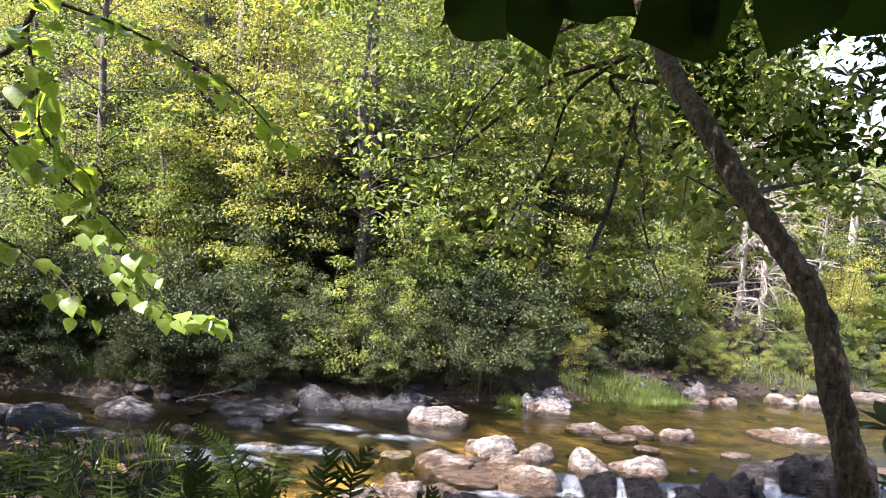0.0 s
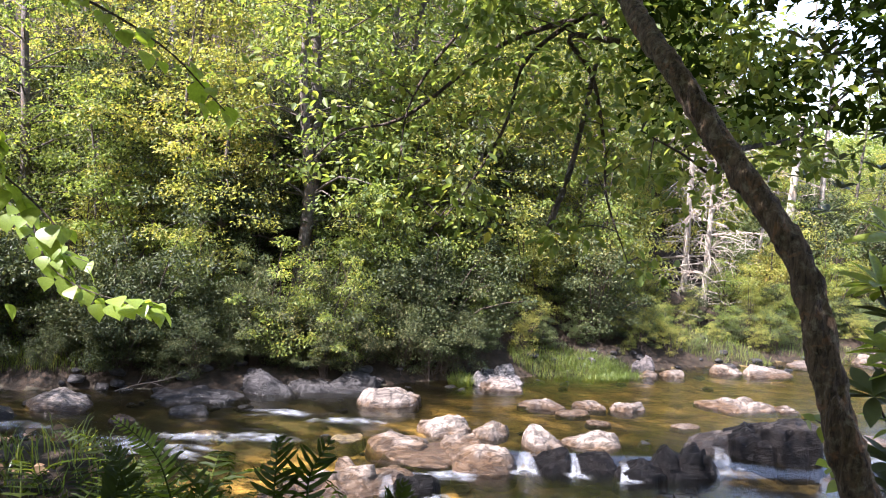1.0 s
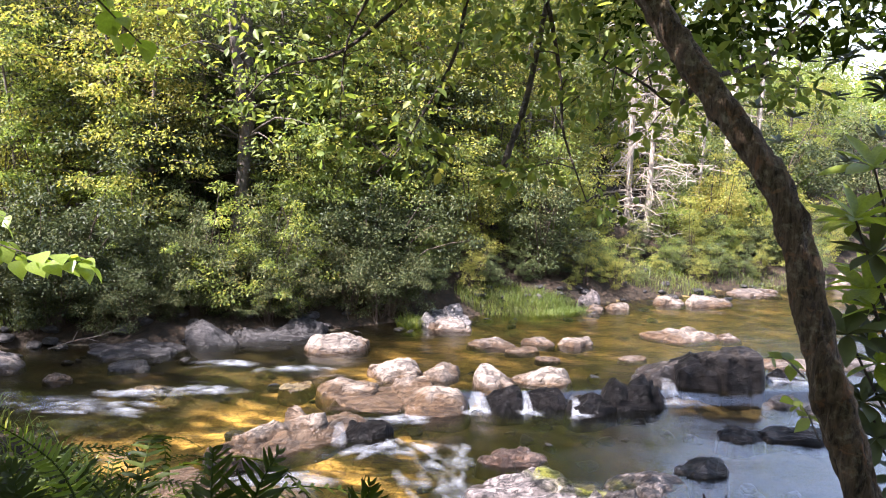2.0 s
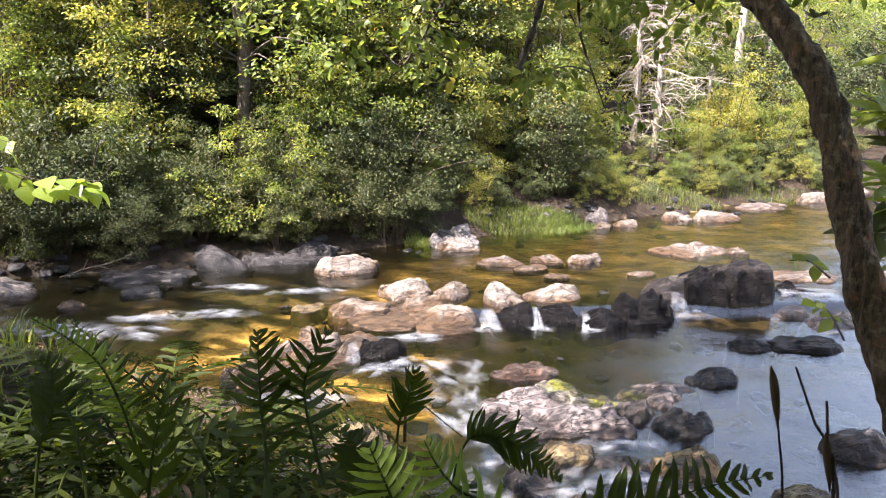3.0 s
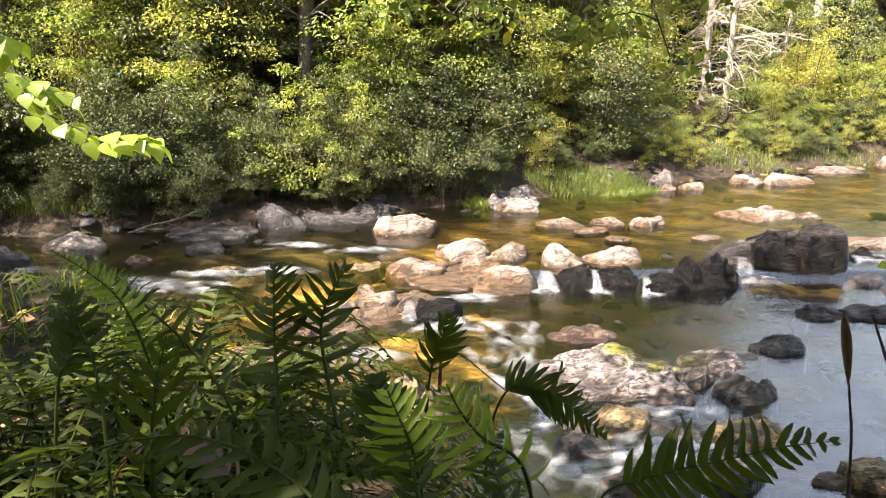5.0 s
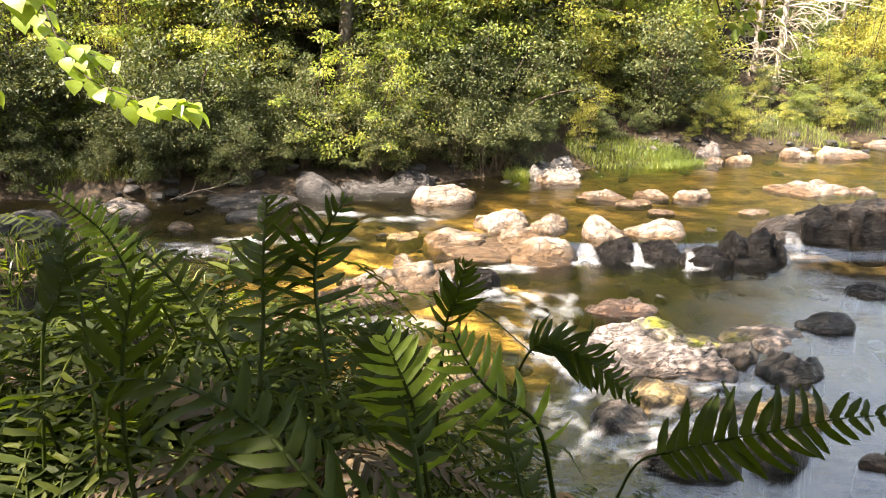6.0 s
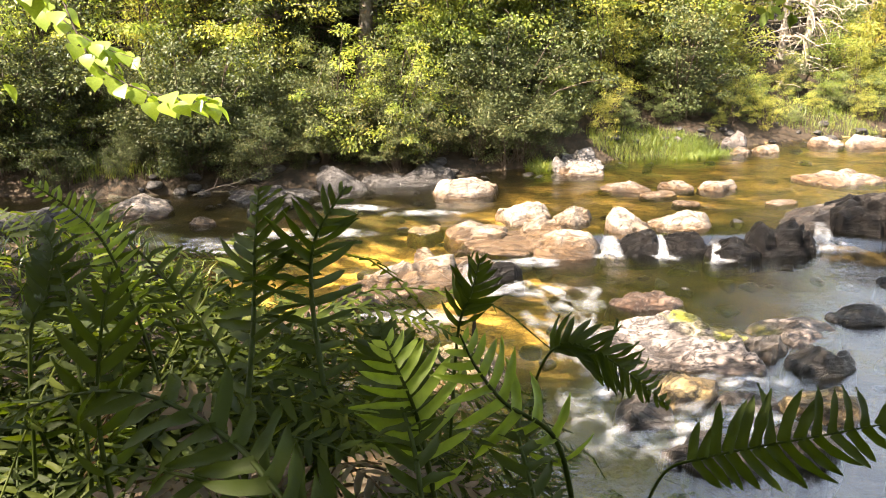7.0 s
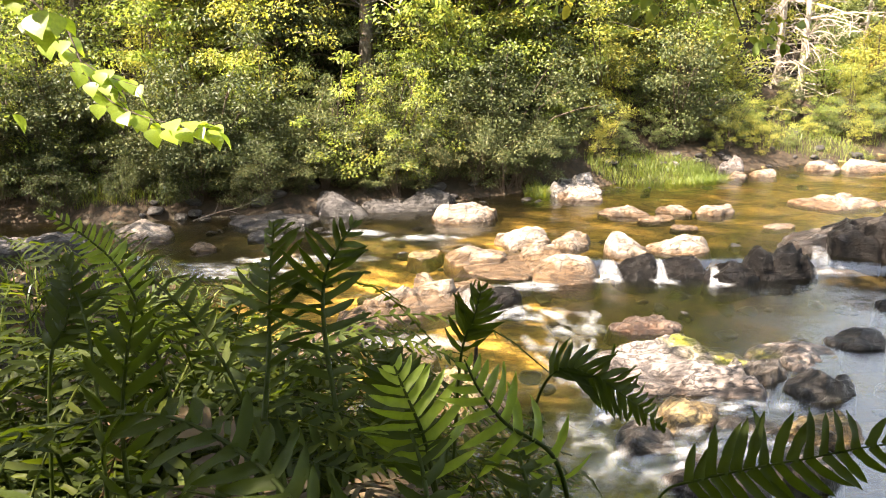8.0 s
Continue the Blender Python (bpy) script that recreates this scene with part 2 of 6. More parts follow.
def water_material():
    k = Mat("clear brown water")
    pos = k.coords(False)
    rip = k.noise(k.stretch(pos, (1.6, 5.5, 1)), 1.6, 4, 0.55, 0.6)
    fine = k.noise(k.stretch(pos, (4.0, 22.0, 1)), 1.7, 5, 0.6, 0.6)
    hgt = k.math("ADD", rip, k.math("MULTIPLY", fine, 0.5))
    nm = k.bump(hgt, 0.22, 0.03)
    clear = k.node("BsdfTransparent")
    k.put(clear.inputs[0], (0.90, 0.83, 0.58))
    murk = k.node("BsdfDiffuse")
    k.put(murk.inputs[0], (0.10, 0.095, 0.045))
    k.put(murk.inputs["Normal"], nm)
    body = k.node("MixShader")
    body.inputs[0].default_value = 0.008
    k.put(body.inputs[1], clear.outputs[0])
    k.put(body.inputs[2], murk.outputs[0])
    gloss = k.node("BsdfGlossy")
    k.put(gloss.inputs["Color"], (1, 1, 1))
    gloss.inputs["Roughness"].default_value = 0.04
    k.put(gloss.inputs["Normal"], nm)
    fr = k.node("Fresnel")
    fr.inputs["IOR"].default_value = 1.75
    k.put(fr.inputs["Normal"], nm)
    top = k.node("MixShader")
    k.put(top.inputs[0], fr.outputs[0])
    k.put(top.inputs[1], body.outputs[0])
    k.put(top.inputs[2], gloss.outputs[0])
    k.put(k.out.inputs[0], top.outputs[0])
    return k.m


def foam_material():
    k = Mat("white water")
    soft = k.node("Attribute", attribute_name="soft").outputs["Fac"]
    pos = k.coords(False)
    holes = k.noise(k.stretch(pos, (5, 8, 8)), 1.0, 4, 0.6, 0.8)
    dif = k.node("BsdfPrincipled")
    k.put(dif.inputs["Base Color"], (0.55, 0.58, 0.62))
    dif.inputs["Roughness"].default_value = 0.5
    k.put(dif.inputs["Normal"], k.bump(holes, 0.2, 0.02))
    clear = k.node("BsdfTransparent")
    mx = k.node("MixShader")
    k.put(mx.inputs[0], k.math("MULTIPLY", soft, k.fac(holes, 0.32, 0.85, 0.03, 0.30)))
    k.put(mx.inputs[1], clear.outputs[0])
    k.put(mx.inputs[2], dif.outputs[0])
    k.put(k.out.inputs[0], mx.outputs[0])
    return k.m


M_BED, M_SOIL, M_WATER, M_FOAM = bed_material(), soil_material(), water_material(), foam_material()


# ---- mesh helpers ----
def mesh_np(name, verts, faces, mats, smooth=False, mat_index=None):
    """A mesh from arrays; faces all have the same number of corners."""
    verts, faces = np.asarray(verts, np.float32), np.asarray(faces, np.int32)
    me = bpy.data.meshes.new(name)
    k = faces.shape[1]
    me.vertices.add(len(verts))
    me.vertices.foreach_set("co", verts.ravel())
    me.loops.add(faces.size)
    me.loops.foreach_set("vertex_index", faces.ravel())
    me.polygons.add(len(faces))
    me.polygons.foreach_set("loop_start", np.arange(0, faces.size, k, dtype=np.int32))
    me.polygons.foreach_set("loop_total", np.full(len(faces), k, np.int32))
    if smooth:
        me.polygons.foreach_set("use_smooth", np.ones(len(faces), bool))
    for m in mats if isinstance(mats, (list, tuple)) else [mats]:
        me.materials.append(m)
    if mat_index is not None:
        me.polygons.foreach_set("material_index", np.asarray(mat_index, np.int32))
    me.update(calc_edges=True)
    me.validate()
    return me


def part(name, me, parent, label=""):
    ob = new(name, me)
    ob.parent = parent
    if label:
        ob["label"] = label
    return ob


def thing(name, loc, label, category, group="", kind=""):
    ob = new(name)
    ob.empty_display_size = 0.1
    ob.location = loc
    return tagged(ob, label, category, group, kind)


def bend(pts, n):
    """A smooth line of n points through the given ones."""
    p = [Vector(q) for q in pts]
    p = [p[0] * 2 - p[1]] + p + [p[-1] * 2 - p[-2]]
    out = []
    for i in range(n):
        s = i / (n - 1) * (len(p) - 3)
        j = min(int(s), len(p) - 4)
        f = s - j
        a, b, c, d = p[j:j + 4]
        out.append(0.5 * ((2 * b) + (c - a) * f + (2 * a - 5 * b + 4 * c - d) * f * f + (3 * b - a - 3 * c + d) * f ** 3))
    return out


def tube(pts, radii, sides=8, rough=0.0, seed=0):
    """Verts and quads of a tapered limb."""
    rng = random.Random(seed)
    vs, fs = [], []
    ref = Vector((0.13, 0.31, 0.94))
    for i, p in enumerate(pts):
        d = (pts[min(i + 1, len(pts) - 1)] - pts[max(i - 1, 0)]).normalized()
        a = d.cross(ref if abs(d.dot(ref)) < 0.95 else Vector((1, 0, 0))).normalized()
        b = d.cross(a)
        for s in range(sides):
            w = 2 * math.pi * s / sides
            r = radii[i] * (1 + rough * (noise.noise(p * 9 + Vector((math.cos(w), math.sin(w), seed))) + 0.3 * rng.uniform(-1, 1)))
            vs.append(tuple(p + (a * math.cos(w) + b * math.sin(w)) * r))
    for i in range(len(pts) - 1):
        for s in range(sides):
            t = (s + 1) % sides
            fs.append((i * sides + s, i * sides + t, (i + 1) * sides + t, (i + 1) * sides + s))
    return vs, fs


class Limbs:
    """Many tubes in one mesh."""

    def __init__(self):
        self.v, self.f = [], []

    def add(self, pts, r0, r1, sides=6, n=0, rough=0.0, seed=0):
        pts = bend(pts, n) if n else [Vector(p) for p in pts]
        m = len(pts)
        rad = [r0 + (r1 - r0) * i / (m - 1) for i in range(m)]
        vs, fs = tube(pts, rad, sides, rough, seed)
        o = len(self.v)
        self.v += vs
        self.f += [tuple(i + o for i in q) for q in fs]
        return pts

    def mesh(self, name, mat):
        return mesh_np(name, self.v, self.f, mat, True)


# Leaf outlines: (along, across, lift) and faces
LEAF_FLAT = (np.array([(0, 0, 0), (0.45, 0.5, 0.10), (1, 0, -0.10), (0.45, -0.5, 0.10)], float), np.array([(0, 1, 2), (0, 2, 3)]))
LEAF_OVAL = (np.array([(0, 0, 0), (0.3, 0.42, 0.07), (0.65, 0.42, 0.06), (1, 0, -0.14), (0.65, -0.42, 0.06), (0.3, -0.42, 0.07)], float),
             np.array([(0, 1, 2), (0, 2, 3), (0, 3, 4), (0, 4, 5)]))


def blade(widths, sag=0.12, fold=0.10):
    """A smooth leaf outline from half-widths at even steps, folded on its midrib."""
    v, f, n = [], [], len(widths) - 1
    for i, w in enumerate(widths):
        s = i / n
        z = -sag * s * s
        v += [(s, w, z + fold * w), (s, 0, z), (s, -w, z + fold * w)]
    for i in range(n):
        for j in range(2):
            q = i * 3 + j
            f += [(q, q + 3, q + 4), (q, q + 4, q + 1)]
    return np.array(v, float), np.array(f)


LEAF_EGG = blade((0.01, 0.16, 0.27, 0.33, 0.345, 0.33, 0.285, 0.22, 0.14, 0.065, 0.004))
LEAF_STRAP = blade((0.012, 0.055, 0.095, 0.125, 0.145, 0.155, 0.155, 0.14, 0.11, 0.06, 0.004), 0.10, 0.35)
LEAF_CORDATE = blade((0.02, 0.33, 0.45, 0.49, 0.48, 0.43, 0.36, 0.27, 0.17, 0.075, 0.004), 0.22, 0.15)


def unit(a):
    return a / np.maximum(np.linalg.norm(a, axis=1, keepdims=True), 1e-9)


def leaf_arrays(shape, at, along, normal, length, width):
    """Verts and triangles of many leaves."""
    tv, tf = shape
    along = unit(along)
    side = unit(np.cross(normal, along))
    up = np.cross(along, side)
    n, k = len(at), len(tv)
    v = (at[:, None, :] + along[:, None, :] * (tv[None, :, 0:1] * length[:, None, None])
         + side[:, None, :] * (tv[None, :, 1:2] * width[:, None, None]) + up[:, None, :] * (tv[None, :, 2:3] * length[:, None, None]))
    f = tf[None] + (np.arange(n) * k)[:, None, None]
    return v.reshape(-1, 3), f.reshape(-1, 3)


def foliage(name, centres, radii, per, size, mat, seed, shape=LEAF_FLAT, flat=0.45, droop=0.25, slim=0.5, upright=1.0):
    """Leaf sprays round the given centres, mostly flat, drooping outwards."""
    rng = np.random.default_rng(seed)
    c = np.repeat(np.asarray(centres, float), per, axis=0)
    r = np.repeat(np.asarray(radii, float), per)
    d = unit(rng.normal(size=c.shape))
    d *= (rng.random(len(c)) ** 0.45)[:, None]
    d[:, 2] *= flat
    at = c + d * r[:, None]
    at[:, 2] -= droop * r * (d[:, 0] ** 2 + d[:, 1] ** 2)
    along = d * np.array((1, 1, 0.3)) + rng.normal(size=c.shape) * 0.45
    along[:, 2] -= 0.25
    nrm = rng.normal(size=c.shape) * 0.55
    nrm[:, 2] += upright
    ln = size * rng.uniform(0.6, 1.35, len(c))
    v, f = leaf_arrays(shape, at, along, nrm, ln, ln * slim * rng.uniform(0.8, 1.2, len(c)))
    return mesh_np(name, v, f, mat)


# ---- terrain ----
BANK_X = [-400, -40, -12, -8, -5.3, -2.6, 0, 3.1, 5.1, 7.2, 9.5, 14, 25, 60, 400]
BANK_Y = [60, 14, 10.6, 10.4, 10.6, 11.2, 12.3, 13.7, 14.6, 15.5, 16.3, 17.6, 21, 32, 140]
TOP_X = [-400, -8, -6.2, -3, -1.5, -0.6, 0.2, 1.5, 4, 10, 400]
TOP_Y = [36, 6.4, 3.3, 2.7, 2.3, 1.45, 0.85, 0.75, 0.9, 0.5, -60]


def smooth(a, lo, hi):
    t = np.clip((a - lo) / (hi - lo), 0, 1)
    return t * t * (3 - 2 * t)


def wave(x, y, s, seed=0.0):
    """Cheap smooth variation, about -1 to 1."""
    return (np.sin(x * s + 1.7 * np.sin(y * s * 0.7 + seed)) + np.sin(y * s * 1.3 + 1.3 * np.sin(x * s * 0.9 + 2 * seed))) * 0.5


def water_level(x, y):
    """The upper pool stands a hand above the lower one, behind the dark ledge."""
    ridge = 8.75
    wide = 0.15 + 1.6 * smooth(-x, -0.6, 1.2)
    return 0.12 * smooth(y, ridge - wide, ridge + wide)


def ground(x, y):
    x, y = np.asarray(x, float), np.asarray(y, float)
    yb, yt = np.interp(x, BANK_X, BANK_Y), np.interp(x, TOP_X, TOP_Y)
    bed = -0.17 + (0.07 * wave(x, y, 2.1, 0.4) + 0.04 * wave(x, y, 5.3, 1.1)) * (1 - 0.6 * smooth(y, 8, 9.5)) + 0.215 * smooth(y, 8.3, 9.5)
    d = y - yb
    slope = 0.60 - 0.45 * smooth(x, 2.0, 11.0)
    rise = slope * np.clip(d - 1.0, 0, 45)
    far = -0.2 + 0.85 * smooth(d, -1.0, 1.3) + rise * (1 + 0.06 * wave(x, y, 0.8)) + 0.08 * wave(x, y, 2.7, 2.0)
    s = yt - y
    run = 2.6
    near = 2.28 - 2.7 * smooth(-s, -0.25, run) + 0.06 * wave(x, y, 3.1, 0.7) + 0.03 * wave(x, y, 8.0, 0.2) + np.clip(s - 1, 0, 40) * 0.12
    return np.maximum(bed, np.maximum(np.where(d > -1.0, far, -9), np.where(s > -run, near, -9)))


def steps(lo, hi, fine_lo, fine_hi, fine, grow=1.25):
    a = list(np.arange(fine_lo, fine_hi + fine / 2, fine))
    s, p = fine, fine_hi
    while p < hi:
        s *= grow
        p += s
        a.append(p)
    s, p = fine, fine_lo
    while p > lo:
        s *= grow
        p -= s
        a.insert(0, p)
    return np.array(a)


gx, gy = steps(-420, 420, -8, 10, 0.11), steps(-120, 420, -1.5, 18, 0.11)
GX, GY = np.meshgrid(gx, gy, indexing="ij")
GZ = ground(GX, GY)
nx, ny = GX.shape
idx = np.arange(nx * ny).reshape(nx, ny)
quads = np.stack([idx[:-1, :-1], idx[1:, :-1], idx[1:, 1:], idx[:-1, 1:]], -1).reshape(-1, 4)
wet = (GZ < water_level(GX, GY) - 0.03)[:-1, :-1].ravel()
land = new("ground", mesh_np("ground", np.stack([GX, GY, GZ], -1).reshape(-1, 3), quads, [M_SOIL, M_BED], True, wet.astype(int)))
sand = np.zeros(GX.shape)
for sx, sy, sr, sk in ((-0.6, 8.7, 1.5, 1.0), (-1.2, 6.6, 1.1, 0.9), (0.3, 10.7, 1.2, 0.8), (3.4, 11.6, 2.4, 1.15), (6.5, 13.2, 2.6, 1.15), (1.8, 7.6, 0.7, 0.2), (1.0, 5.9, 0.8, 0.5), (9.0, 14.5, 2.5, 0.8), (-1.3, 8.2, 1.0, 0.9), (-0.4, 6.9, 0.9, 0.7), (1.2, 10.2, 1.4, 0.6), (-2.3, 7.3, 1.3, 0.8), (-3.4, 7.7, 1.0, 0.5)):
    sand += sk * np.exp(-(((GX - sx) / sr) ** 2 + ((GY - sy) / (sr * 0.7)) ** 2))
spots = land.data.attributes.new("sand", "FLOAT", "POINT")
spots.data.foreach_set("value", np.clip(sand, 0, 1).astype(np.float32).ravel())
tagged(land, "wooded river banks of dark leaf litter and a golden sandy bed", "ground", kind="structure")

wx, wy = steps(-120, 160, -8, 10, 0.10, 1.3), steps(0, 90, 2.5, 17, 0.07, 1.3)
WX, WY = np.meshgrid(wx, wy, indexing="ij")
near_fade = smooth(-np.abs(WX), -14, -9)
rapid = smooth(-WX, -1.6, 1.5) * smooth(WY, 4.5, 6.0) * smooth(-WY, -11.0, -9.0)
WZ = water_level(WX, WY) + near_fade * (0.006 * wave(WX, WY, 6.0) + rapid * (0.026 * wave(WX * 0.6, WY, 5.5, 0.8) + 0.012 * wave(WX, WY * 1.5, 12.0, 0.3)))
wi = np.arange(WX.size).reshape(WX.shape)
wq = np.stack([wi[:-1, :-1], wi[1:, :-1], wi[1:, 1:], wi[:-1, 1:]], -1).reshape(-1, 4)
river = new("water", mesh_np("water", np.stack([WX, WY, WZ], -1).reshape(-1, 3), wq, M_WATER, True))
tagged(river, "shallow clear golden-brown river with ripples over sand and stones", "river", kind="structure")


# ---- rocks ----
def ball(level):
    bm = bmesh.new()
    bmesh.ops.create_icosphere(bm, subdivisions=level, radius=1)
    v = np.array([p.co[:] for p in bm.verts])
    f = np.array([[c.index for c in q.verts] for q in bm.faces])
    bm.free()
    return v, f


BALLS = {3: ball(3)}


def cobble_shape(seed):
    """A small worn stone."""
    rng = np.random.default_rng(seed)
    v, f = BALLS[3]
    n = unit(rng.normal(size=(9, 3)))
    off = rng.uniform(0.55, 0.92, 9)
    reach = np.where((v @ n.T) > 0.05, off / np.maximum(v @ n.T, 0.05), 9)
    rad = np.minimum(-np.log(np.sum(np.exp(-16 * reach), 1)) / 16, 1.1)
    return v * rad[:, None] * np.array((0.5, 0.4, 0.27)), f


def lobe(rng, cx, cy, rx, ry, h, steep):
    """One rounded block of a rock: its plan, height, tilt and the planes that cut it."""
    cuts = [(a, rng.uniform(0.5, 0.92), rng.uniform(0.12, 0.85)) for a in (rng.uniform(0, 6.283) for _ in range(6))]
    return cx, cy, rx, ry, h, steep, rng.uniform(-0.3, 0.3), rng.uniform(-0.15, 0.35), cuts


def stone_mesh(name, lobes, seed, mat, grid, rough=1.0, moss=()):
    """Bedrock or a boulder as one worn, streaked and cracked surface from its foot up."""
    x0, x1 = min(c[0] - 1.75 * c[2] for c in lobes), max(c[0] + 1.75 * c[2] for c in lobes)
    y0, y1 = min(c[1] - 1.75 * c[3] for c in lobes), max(c[1] + 1.75 * c[3] for c in lobes)
    nx, ny = int((x1 - x0) / grid) + 2, int((y1 - y0) / grid) + 2
    X, Y = np.meshgrid(np.linspace(x0, x1, nx), np.linspace(y0, y1, ny), indexing="ij")
    top = max(c[4] for c in lobes)
    span = max(x1 - x0, y1 - y0)
    q = 1.6 / min(span, 1.6)
    wob = np.array([noise.noise_vector(Vector((x * 2.6 * q, y * 2.6 * q, seed)))[:] for x, y in zip(X.ravel(), Y.ravel())]).reshape(nx, ny, 3)
    wob2 = np.array([noise.noise_vector(Vector((x * 8 * q, y * 8 * q, seed + 9)))[:] for x, y in zip(X.ravel(), Y.ravel())]).reshape(nx, ny, 3)
    U = X + (0.085 * wob[..., 0] + 0.016 * wob2[..., 0]) / q
    V = Y + (0.085 * wob[..., 1] + 0.016 * wob2[..., 1]) / q
    H = np.full(X.shape, -0.5)
    for cx, cy, rx, ry, h, steep, tx, ty, cuts in lobes:
        a, c = (U - cx) / rx, (V - cy) / ry
        d = (np.abs(a) ** 2.5 + np.abs(c) ** 2.5) ** 0.4
        inner = np.clip(d, 0, 1)
        z = 1 - inner ** steep + (tx * a + ty * c) * (1 - inner)
        for ang, lim, fall_of in cuts:
            z = np.minimum(z, lim - fall_of * (a * math.cos(ang) + c * math.sin(ang) - 0.15))
        z = h * np.clip(z, -0.15, 1.1) - 2.6 * np.clip(d - 0.95, 0, 2) * min(1.0, 0.4 + h)
        k = 0.012 + 0.03 * top
        e = np.clip(0.5 + 0.5 * (z - H) / k, 0, 1)
        H = H * (1 - e) + z * e + k * e * (1 - e)
    ang = 0.35 * math.sin(seed * 2.3)
    ca, sa = math.cos(ang), math.sin(ang)
    R = np.zeros(X.shape)
    for i in range(nx):
        for j in range(ny):
            if H[i, j] > -0.3:
                x, y, z = X[i, j], Y[i, j], H[i, j]
                u, v = x * ca + y * sa, y * ca - x * sa
                rib = abs(noise.noise(Vector((u * 2.0, v * 9.0 + z * 6, seed + wob[i, j, 2]))))
                fr = noise.fractal(Vector((x * 4, y * 4, z * 4 + seed)), 0.9, 2.1, 6)
                R[i, j] = 0.038 * fr - 0.05 * max(0.0, 0.30 - rib) / 0.30 - 0.022 * (1 - min(1.0, 6 * abs(noise.noise(Vector((x * 3, y * 3, seed * 1.3))))))
    H = H + R * rough * min(1.0, 0.12 + top * 1.1) + 0.006 * wob2[..., 2]
    H = np.maximum(H, -0.45)
    idx = np.arange(nx * ny).reshape(nx, ny)
    quads = np.stack([idx[:-1, :-1], idx[1:, :-1], idx[1:, 1:], idx[:-1, 1:]], -1).reshape(-1, 4)
    quads = quads[H.ravel()[quads].max(1) > -0.34]
    used, back = np.unique(quads, return_inverse=True)
    side = 0.05 * np.clip(H / max(top, 0.1), 0, 1)
    P3 = np.stack([X + side * wob2[..., 1], Y - side * wob2[..., 0], H], -1).reshape(-1, 3)[used]
    me = mesh_np(name, P3, back.reshape(-1, 4), mat, True)
    me.set_sharp_from_angle(angle=radians(40))
    if moss:
        m = np.zeros(len(P3))
        for mx, my, mr in moss:
            m += np.exp(-((P3[:, 0] - mx) ** 2 + ((P3[:, 1] - my) * 1.3) ** 2) / mr ** 2)
        at = me.attributes.new("moss", "FLOAT", "POINT")
        at.data.foreach_set("value", np.clip(m, 0, 1).astype(np.float32))
    return me


def rock(name, at, size, mat, seed, label, turn=0.0, level=5, group="river rocks", steep=None):
    """A boulder with one main block and a few lesser ones at its flanks."""
    rng = random.Random(seed * 13 + 5)
    w, d, h = size
    lobes = [lobe(rng, 0, 0, w * 0.44, d * 0.46, h * 1.05, steep or rng.uniform(2.0, 3.4))]
    for _ in range(3):
        a = rng.uniform(0, 6.283)
        lobes.append(lobe(rng, 0.30 * w * math.cos(a), 0.30 * d * math.sin(a), w * rng.uniform(0.16, 0.26), d * rng.uniform(0.2, 0.3), h * rng.uniform(0.4, 0.8), rng.uniform(1.8, 3)))
    ob = new(name, stone_mesh(name, lobes, seed, mat, max(0.014, w / 60)))
    ob.matrix_world = pose(at[0], at[1], at[2], 0, 0, turn)
    return tagged(ob, label, "rock", group)


def block(name, at, size, mat, seed, label, turn=0.0, group="river rocks"):
    """A blocky boulder: upright split faces and a nearly flat broken top that dips to one end."""
    rng = random.Random(seed)
    w, d, h = size
    lobes = []
    for k, (x, y, rx, ry, top) in enumerate(((0.30, 0.0, 0.22, 0.46, 1.0), (0.02, 0.04, 0.24, 0.44, 0.94), (-0.26, 0.06, 0.22, 0.40, 0.80), (0.14, -0.14, 0.20, 0.36, 0.80), (-0.14, -0.16, 0.18, 0.30, 0.62))):
        lobes.append((x * w, y * d, rx * w, ry * d, top * h, 9.0, 0.02, 0.10, [(rng.uniform(0, 6.283), rng.uniform(0.9, 1.0), rng.uniform(0.1, 0.3)) for _ in range(3)]))
    ob = new(name, stone_mesh(name, lobes, seed, mat, 0.016, 0.7))
    ob.matrix_world = pose(at[0], at[1], at[2], 0, 0, turn)
    return tagged(ob, label, "rock", group)


def outcrop(name, at, size, mat, seed, label, turn=0.0, group="river rocks", rough=0.45, blocks=8, moss=(), steep=(1.8, 3.6)):
    """A low spreading mass of bedrock: several blocks on a broad foot."""
    rng = random.Random(seed * 7 + 1)
    w, d, h = size
    lobes = [lobe(rng, 0, 0, w * 0.47, d * 0.47, h * (0.75 if group == "dark ledge" else 0.55), 3.0)]
    for i in range(blocks):
        a, q = i * 2.4 + rng.uniform(-0.4, 0.4), math.sqrt((i + 0.4) / blocks) * 0.36
        lobes.append(lobe(rng, w * q * math.cos(a), d * q * math.sin(a), w * rng.uniform(0.13, 0.24), d * rng.uniform(0.15, 0.28), h * (1.15 - 1.3 * q * rough * 2) * rng.uniform(1 - rough, 1.1), rng.uniform(*steep)))
    ob = new(name, stone_mesh(name, lobes, seed, mat, max(0.016, max(w, d) / 90), 0.6 if group == "dark ledge" else 1.0, moss))
    ob.matrix_world = pose(at[0], at[1], at[2], 0, 0, turn)
    return tagged(ob, label, "rock", group)


